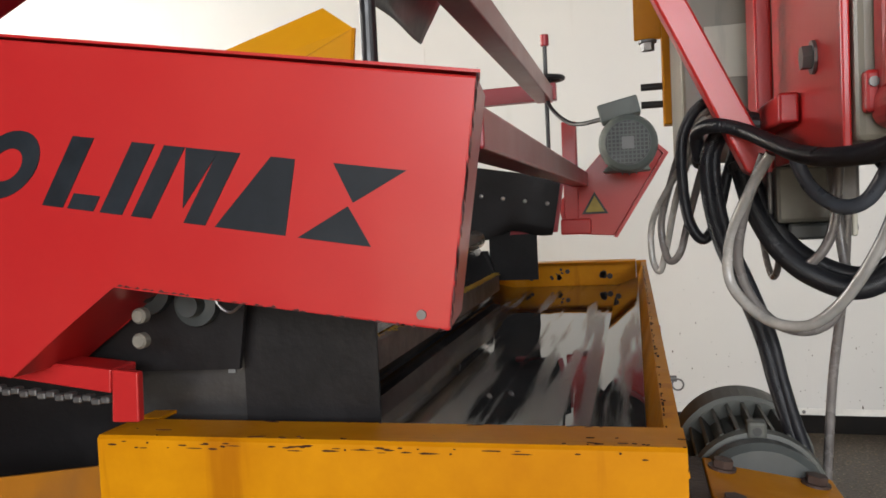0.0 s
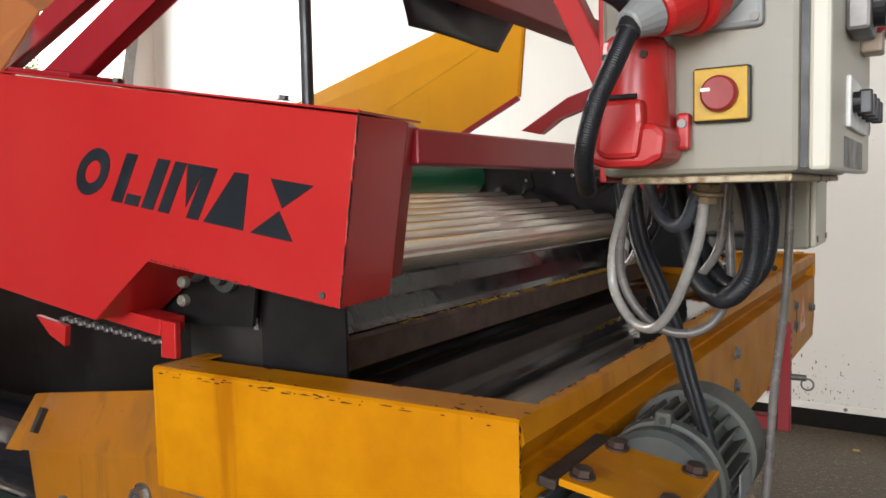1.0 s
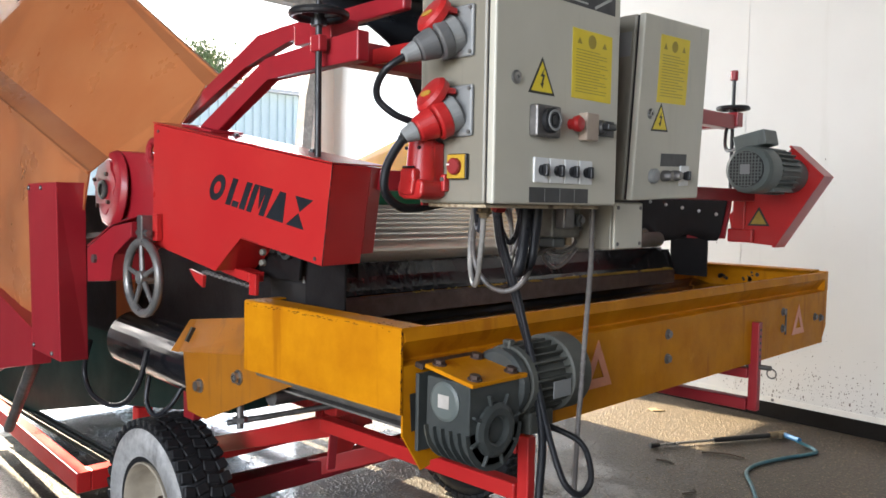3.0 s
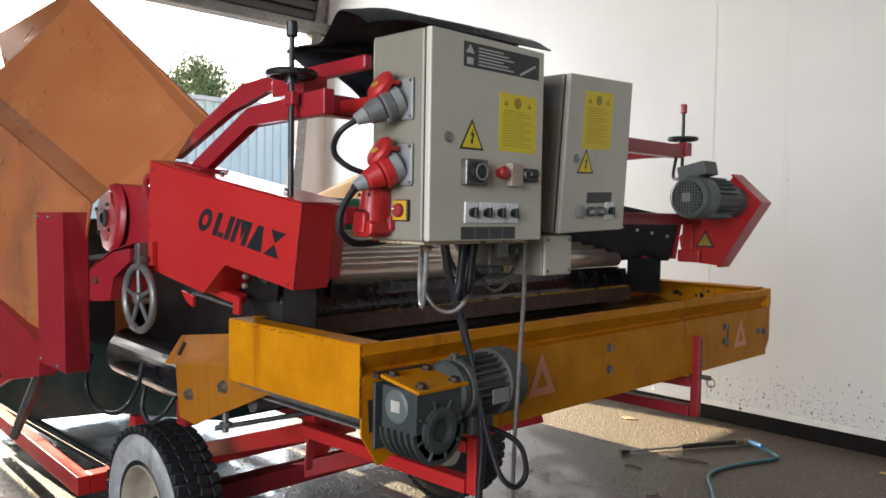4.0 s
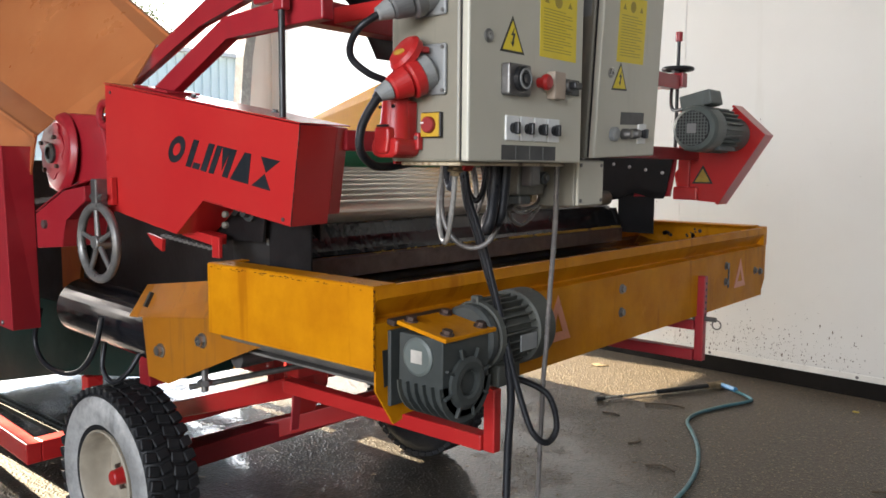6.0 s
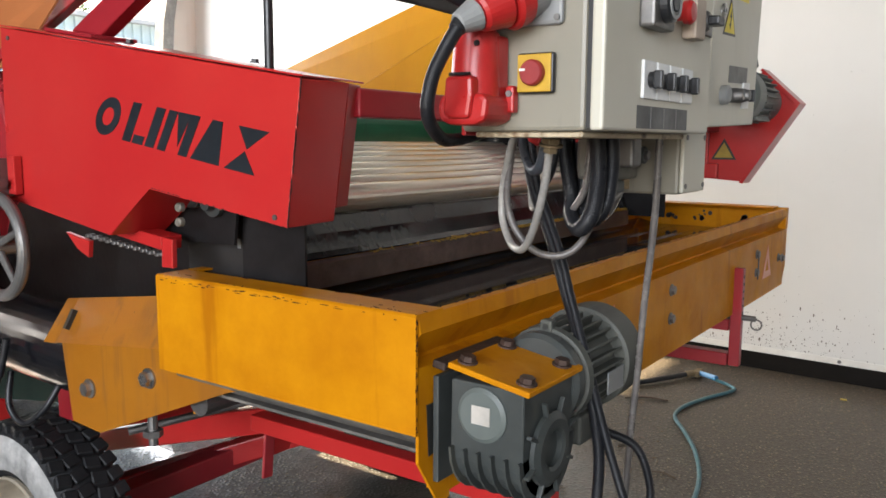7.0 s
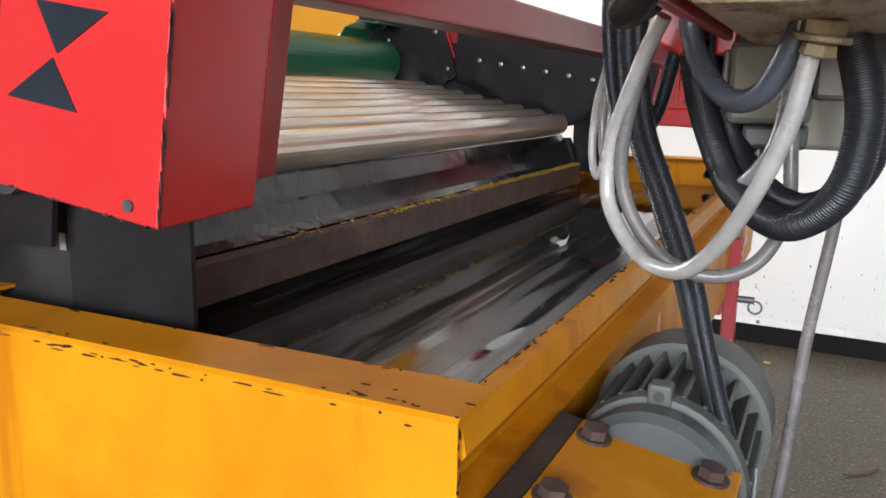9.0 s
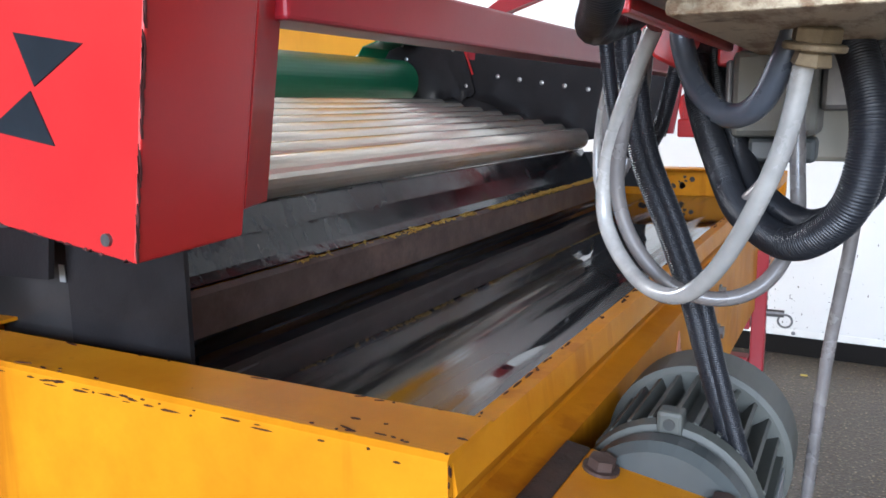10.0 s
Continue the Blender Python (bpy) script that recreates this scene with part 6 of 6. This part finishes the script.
def wheel(xc, yc, out):
    """A trailer wheel on an axle along y; out is the side of its hub."""
    c = Vector((xc, yc, 0.385))
    face = c + Vector((0, out * 0.078, 0))
    w = part("wheel", lathe([(0.001, -0.120), (0.180, -0.120), (0.202, -0.05), (0.204, 0.020), (0.198, 0.025), (0.191, 0.016), (0.182, -0.030), (0.172, -0.070), (0.158, -0.092), (0.130, -0.100), (0.085, -0.094), (0.060, -0.080), (0.001, -0.080)], face, (0, out, 0), 56), CREAM, cs, "cream steel rim with a muddy lugged tyre", smooth=40)
    prof = [(0.200, -0.085), (0.225, -0.098), (0.300, -0.104), (0.345, -0.096), (0.364, -0.076), (0.371, -0.03), (0.371, 0.03), (0.364, 0.076), (0.345, 0.096), (0.300, 0.104), (0.225, 0.098), (0.200, 0.085), (0.198, 0.05), (0.198, -0.05)]
    part("tyre", lathe(prof, c, (0, 1, 0), 72, closed=True), TYRE, w, "black lugged rubber tyre", smooth=50)
    for row, (h0, h1, top, off) in enumerate(((-0.102, -0.056, 0.377, 0), (-0.053, -0.002, 0.377, 0.5), (0.002, 0.053, 0.377, 0), (0.056, 0.102, 0.377, 0.5))):
        lug = None
        for i in range(44):
            m = Matrix.Translation(c) @ Matrix.Rotation(2 * math.pi * (i + off) / 44, 4, "Y") @ Matrix.Rotation(0.22 if row % 2 else -0.22, 4, "Z")
            if lug is None:
                lug = part("tread_lug", box((-0.0205, h0, 0.350), (0.0205, h1, top), 0.004, seg=1), TYRE, w)
                ob = lug
            else:
                ob = new("tread_lug", lug.data)
                ob.parent = w
            ob.matrix_basis = m
    part("side_wall", lathe([(0.340, 0.0), (0.328, 0.007), (0.290, 0.010), (0.236, 0.006), (0.226, 0.0), (0.280, -0.01)], c + Vector((0, out * 0.0985, 0)), (0, out, 0), 64, closed=True), TYREGLARE, w, "dusty tyre wall, its pale grey standing for glare", smooth=40)
    part("hub", rod(face + Vector((0, out * -0.079, 0)), face + Vector((0, out * -0.012, 0)), 0.038, 24, 0.030, bev=0.005), RED, w, "red hub cap")
    for i in range(5):
        a = i * 2 * math.pi / 5 + 0.4
        p = face + Vector((0.072 * math.cos(a), out * -0.089, 0.072 * math.sin(a)))
        part("wheel_nut", rod(p, p + Vector((0, out * 0.022, 0)), 0.011, 6), RUST, w)
    return w


wheel(-1.725, 0.290, -1)
wheel(-1.690, 2.075, 1)

# hanging hose by the wheel
cable([(-1.78, 0.00, 1.10), (-1.84, 0.0, 0.98), (-1.78, 0.0, 0.90), (-1.66, 0.02, 0.87), (-1.55, 0.04, 0.90), (-1.48, 0.06, 0.99), (-1.46, 0.08, 1.10)], 0.010, CABLE, "black hydraulic hose hanging in a bow", name="hose")
cable([(-1.49, 0.10, 1.00), (-1.47, 0.08, 0.91), (-1.42, 0.09, 0.865), (-1.36, 0.12, 0.91), (-1.34, 0.16, 0.98)], 0.009, CABLE, "black hydraulic hose hanging in a bow", name="hose")

# ---- on the floor ----
ln = start("spray_lance", (-1.2, 4.1, 0.0), "long steel pressure-washer lance lying on the floor", "spray lance")
la, lb2 = Vector((-1.445, 3.62, 0.018)), Vector((-0.925, 4.55, 0.030))
ld = (lb2 - la).normalized()
part("tube", rod(la + ld * 0.05, lb2 - ld * 0.12, 0.0095, 14), STEEL, ln)
part("nozzle", rod(la, la + ld * 0.07, 0.018, 16, 0.014), BLACK, ln)
part("grip", rod(la + ld * 0.50, lb2 - ld * 0.10, 0.018, 16), BLACK, ln)
part("valve", rod(lb2 - ld * 0.11, lb2 + ld * 0.02, 0.024, 14, bev=0.004), BRASS, ln)
part("trigger", box((-0.945, 4.50, 0.004), (-0.90, 4.60, 0.05), 0.008), BRASS, ln)
part("handle", rod(lb2, lb2 + Vector((0.16, -0.10, 0.01)), 0.018, 14), plain("blue_grip", (0.05, 0.22, 0.45), 0.4), ln)
cable([(-0.79, 4.46, 0.03), (-0.66, 4.42, 0.012), (-0.62, 4.32, 0.012), (-0.72, 4.05, 0.012), (-0.78, 3.80, 0.012), (-0.76, 3.60, 0.012), (-0.64, 3.40, 0.012), (-0.50, 3.15, 0.012), (-0.38, 2.85, 0.012), (-0.31, 2.55, 0.012), (-0.24, 2.0, 0.012), (-0.05, 1.4, 0.012), (0.4, 0.7, 0.012), (1.4, 0.5, 0.012)], 0.0115, BLUEHOSE, "blue-green water hose lying on the wet floor", name="water_hose")
lr = random.Random(11)
bits = []
for i in range(3200):
    x, y = lr.uniform(-3.2, 3.0), lr.uniform(0.0, 4.9)
    if noise.noise(Vector((x * 1.3, y * 1.3, 7.0))) < -0.15 and i % 3:
        continue
    s = lr.choice((0.0015, 0.002, 0.002, 0.003, 0.003, 0.004, 0.006, 0.009))
    bits.append(((x, y, s * 0.25), (s * lr.uniform(0.8, 2.6), s * 0.6, s * 0.4)))
lit = crumbs(bits, lr)
tagged(solid("floor_litter", lit, LITTER, "dry straw, chips and mud crumbs on the floor", "litter"), kind="stuff")
solid("potato_chip", box((-0.01, 4.565, 0.002), (0.03, 4.585, 0.010), 0.003), plain("yellow_chip", (0.6, 0.45, 0.08), 0.6), "small yellow scrap lying on the floor", "scrap")
stick = start("stick", (-0.75, 3.6, 0.0), "thin dark stick lying on the floor", "stick")
part("stem", hose([(-1.15, 3.78, 0.008), (-1.02, 3.86, 0.012), (-0.90, 3.88, 0.008)], 0.006, 6), BARK, stick)
for pts in ([(-0.62, 2.72, 0.006), (-0.55, 2.76, 0.010), (-0.46, 2.74, 0.006)], [(-0.86, 2.98, 0.006), (-0.82, 3.05, 0.008), (-0.85, 3.10, 0.006)], [(0.42, 3.15, 0.006), (0.50, 3.20, 0.009), (0.55, 3.28, 0.006)], [(-1.28, 3.42, 0.006), (-1.22, 3.44, 0.008), (-1.16, 3.43, 0.006)]):
    tw = start("stick", pts[1], "thin dark stick lying on the floor", "stick")
    part("stem", hose(pts, 0.0055, 6), BARK, tw)
lf = start("leaf", (-1.95, 4.55, 0.0), "dry pale leaf lying on the sunlit floor", "leaf")
part("blade", prism([(-2.01, 4.54), (-1.97, 4.60), (-1.93, 4.56), (-1.87, 4.58), (-1.91, 4.53), (-1.94, 4.50)], "z", 0.004, 0.010), plain("dry_leaf", (0.20, 0.15, 0.085), 0.6), lf)
for i in range(8):
    x = -4.57 + i * 1.12
    part("rivet", lathe([(0.013, 0), (0.010, 0.005), (0.002, 0.007)], (x, wall_y(x) - 0.006, 0.142), (0, -1, 0), 14), DULLSTEEL, bpy.data.objects["wall_north"])

# mud flecks splashed on the wall
sr = random.Random(21)
flecks = []
for i in range(1300):
    x = sr.choice((-0.95, -0.75, -0.3, -1.3)) + sr.gauss(0, 0.22) if i % 2 else sr.uniform(-2.6, 3.6)
    z = 0.16 + abs(sr.gauss(0, 0.16 if i % 2 else 0.30)) if i % 6 else sr.uniform(0.2, 2.4)
    s = sr.choice((0.0009, 0.0012, 0.0016, 0.002, 0.002, 0.003, 0.0045)) * (1.15 if z < 0.55 else 0.7)
    flecks.append(((x, wall_y(x), z), (s, 0.0006, s * sr.choice((0.8, 1.0, 1.0, 1.6, 3.2)))))
sp = bmesh.new()
for (x, y, z), (a, d, c) in flecks:
    k = sr.choice((5, 6, 7))
    sp.faces.new([sp.verts.new((x + a * sr.uniform(0.5, 1.2) * math.cos(2 * math.pi * i / k), y - d * 1.6 - 0.0003, z + c * sr.uniform(0.5, 1.2) * math.sin(2 * math.pi * i / k))) for i in range(k)])
tagged(solid("mud_spatter", sp, plain("dried_mud", (0.10, 0.075, 0.05), 0.8, 0, 0.4, 40), "dried mud flecks splashed on the white wall", "mud"), kind="stuff")

# paint chips along the worn edges of the cross conveyor
cr_ = random.Random(33)
cb_ = bmesh.new()


def chip(m, w, h):
    n = cr_.randint(5, 7)
    pts = [((w * cr_.uniform(0.6, 1.0)) * math.cos(2 * math.pi * k / n), (h * cr_.uniform(0.6, 1.0)) * math.sin(2 * math.pi * k / n)) for k in range(n)]
    prism(pts, "z", -0.0004, 0.0005, bm=cb_, m=m)


for i in range(46):
    x = cr_.uniform(-WID + 0.01, -0.01)
    z = 1.364 - abs(cr_.gauss(0, 0.004))
    chip(Matrix.Translation((x, -0.0002, z)) @ Matrix.Rotation(math.pi / 2, 4, "X"), cr_.choice((0.002, 0.004, 0.007, 0.014)), cr_.uniform(0.0006, 0.0015))
for i in range(30):
    x = cr_.uniform(-WID + 0.01, -0.005) if i % 3 else cr_.uniform(-0.10, 0.0)
    chip(Matrix.Translation((x, cr_.choice((0.006, 0.010, 0.03, 0.072)) + cr_.uniform(-0.003, 0.003), 1.3703)) @ Matrix.Rotation(cr_.gauss(0, 0.15), 4, "Z"), cr_.choice((0.002, 0.003, 0.006, 0.012)), cr_.uniform(0.0006, 0.0016))
for i in range(110):
    y = cr_.uniform(0.08, 2.5)
    chip(Matrix.Translation((-0.0165 + abs(cr_.gauss(0, 0.002)), y, 1.3663)), cr_.uniform(0.001, 0.0022), cr_.choice((0.003, 0.006, 0.012)))
for i in range(26):
    chip(Matrix.Translation((0.0018, -0.0, 0)) @ Matrix.Translation((0, cr_.uniform(0.0, 0.004), cr_.uniform(1.175, 1.36))) @ Matrix.Rotation(math.pi / 2, 4, "Y"), cr_.uniform(0.002, 0.006), 0.0012)
tagged(part("paint_chip", cb_, plain("chipped_primer", (0.060, 0.026, 0.018), 0.8, 0, 0.3, 50, spec=0.05), conv), kind="stuff")

# worn edges of the red side cover
eb_ = bmesh.new()
for i in range(55):
    v = cr_.uniform(0.01, 0.99)
    p = (-0.180 - 0.0385 * v, CY, 1.740 - 0.242 * v)
    prism([(p[0] + 0.0004 - w, p[2] + h) for w, h in ((0.0, -0.005), (0.0011 * cr_.random() + 0.0003, 0.0), (0.0, 0.005 + 0.012 * cr_.random()), (-0.0005, 0.0))], "y", CY - 0.0005, CY + 0.0014 * cr_.random() + 0.0005, bm=eb_)
for i in range(40):
    u = cr_.uniform(0.02, 0.98)
    p = (-0.2185 - 0.3685 * u, CY, 1.498 + 0.054 * u)
    prism([(p[0] + w, p[2] + h) for w, h in ((-0.004, 0.0), (0.0, 0.0025 * cr_.random()), (0.005 * cr_.random() + 0.001, 0.0), (0.0, -0.0008))], "y", CY - 0.0006, CY + 0.002, bm=eb_)
tagged(part("paint_chip", eb_, plain("worn_red_edge", (0.07, 0.014, 0.012), 0.6, 0, 0.3, 50), rc), kind="stuff")
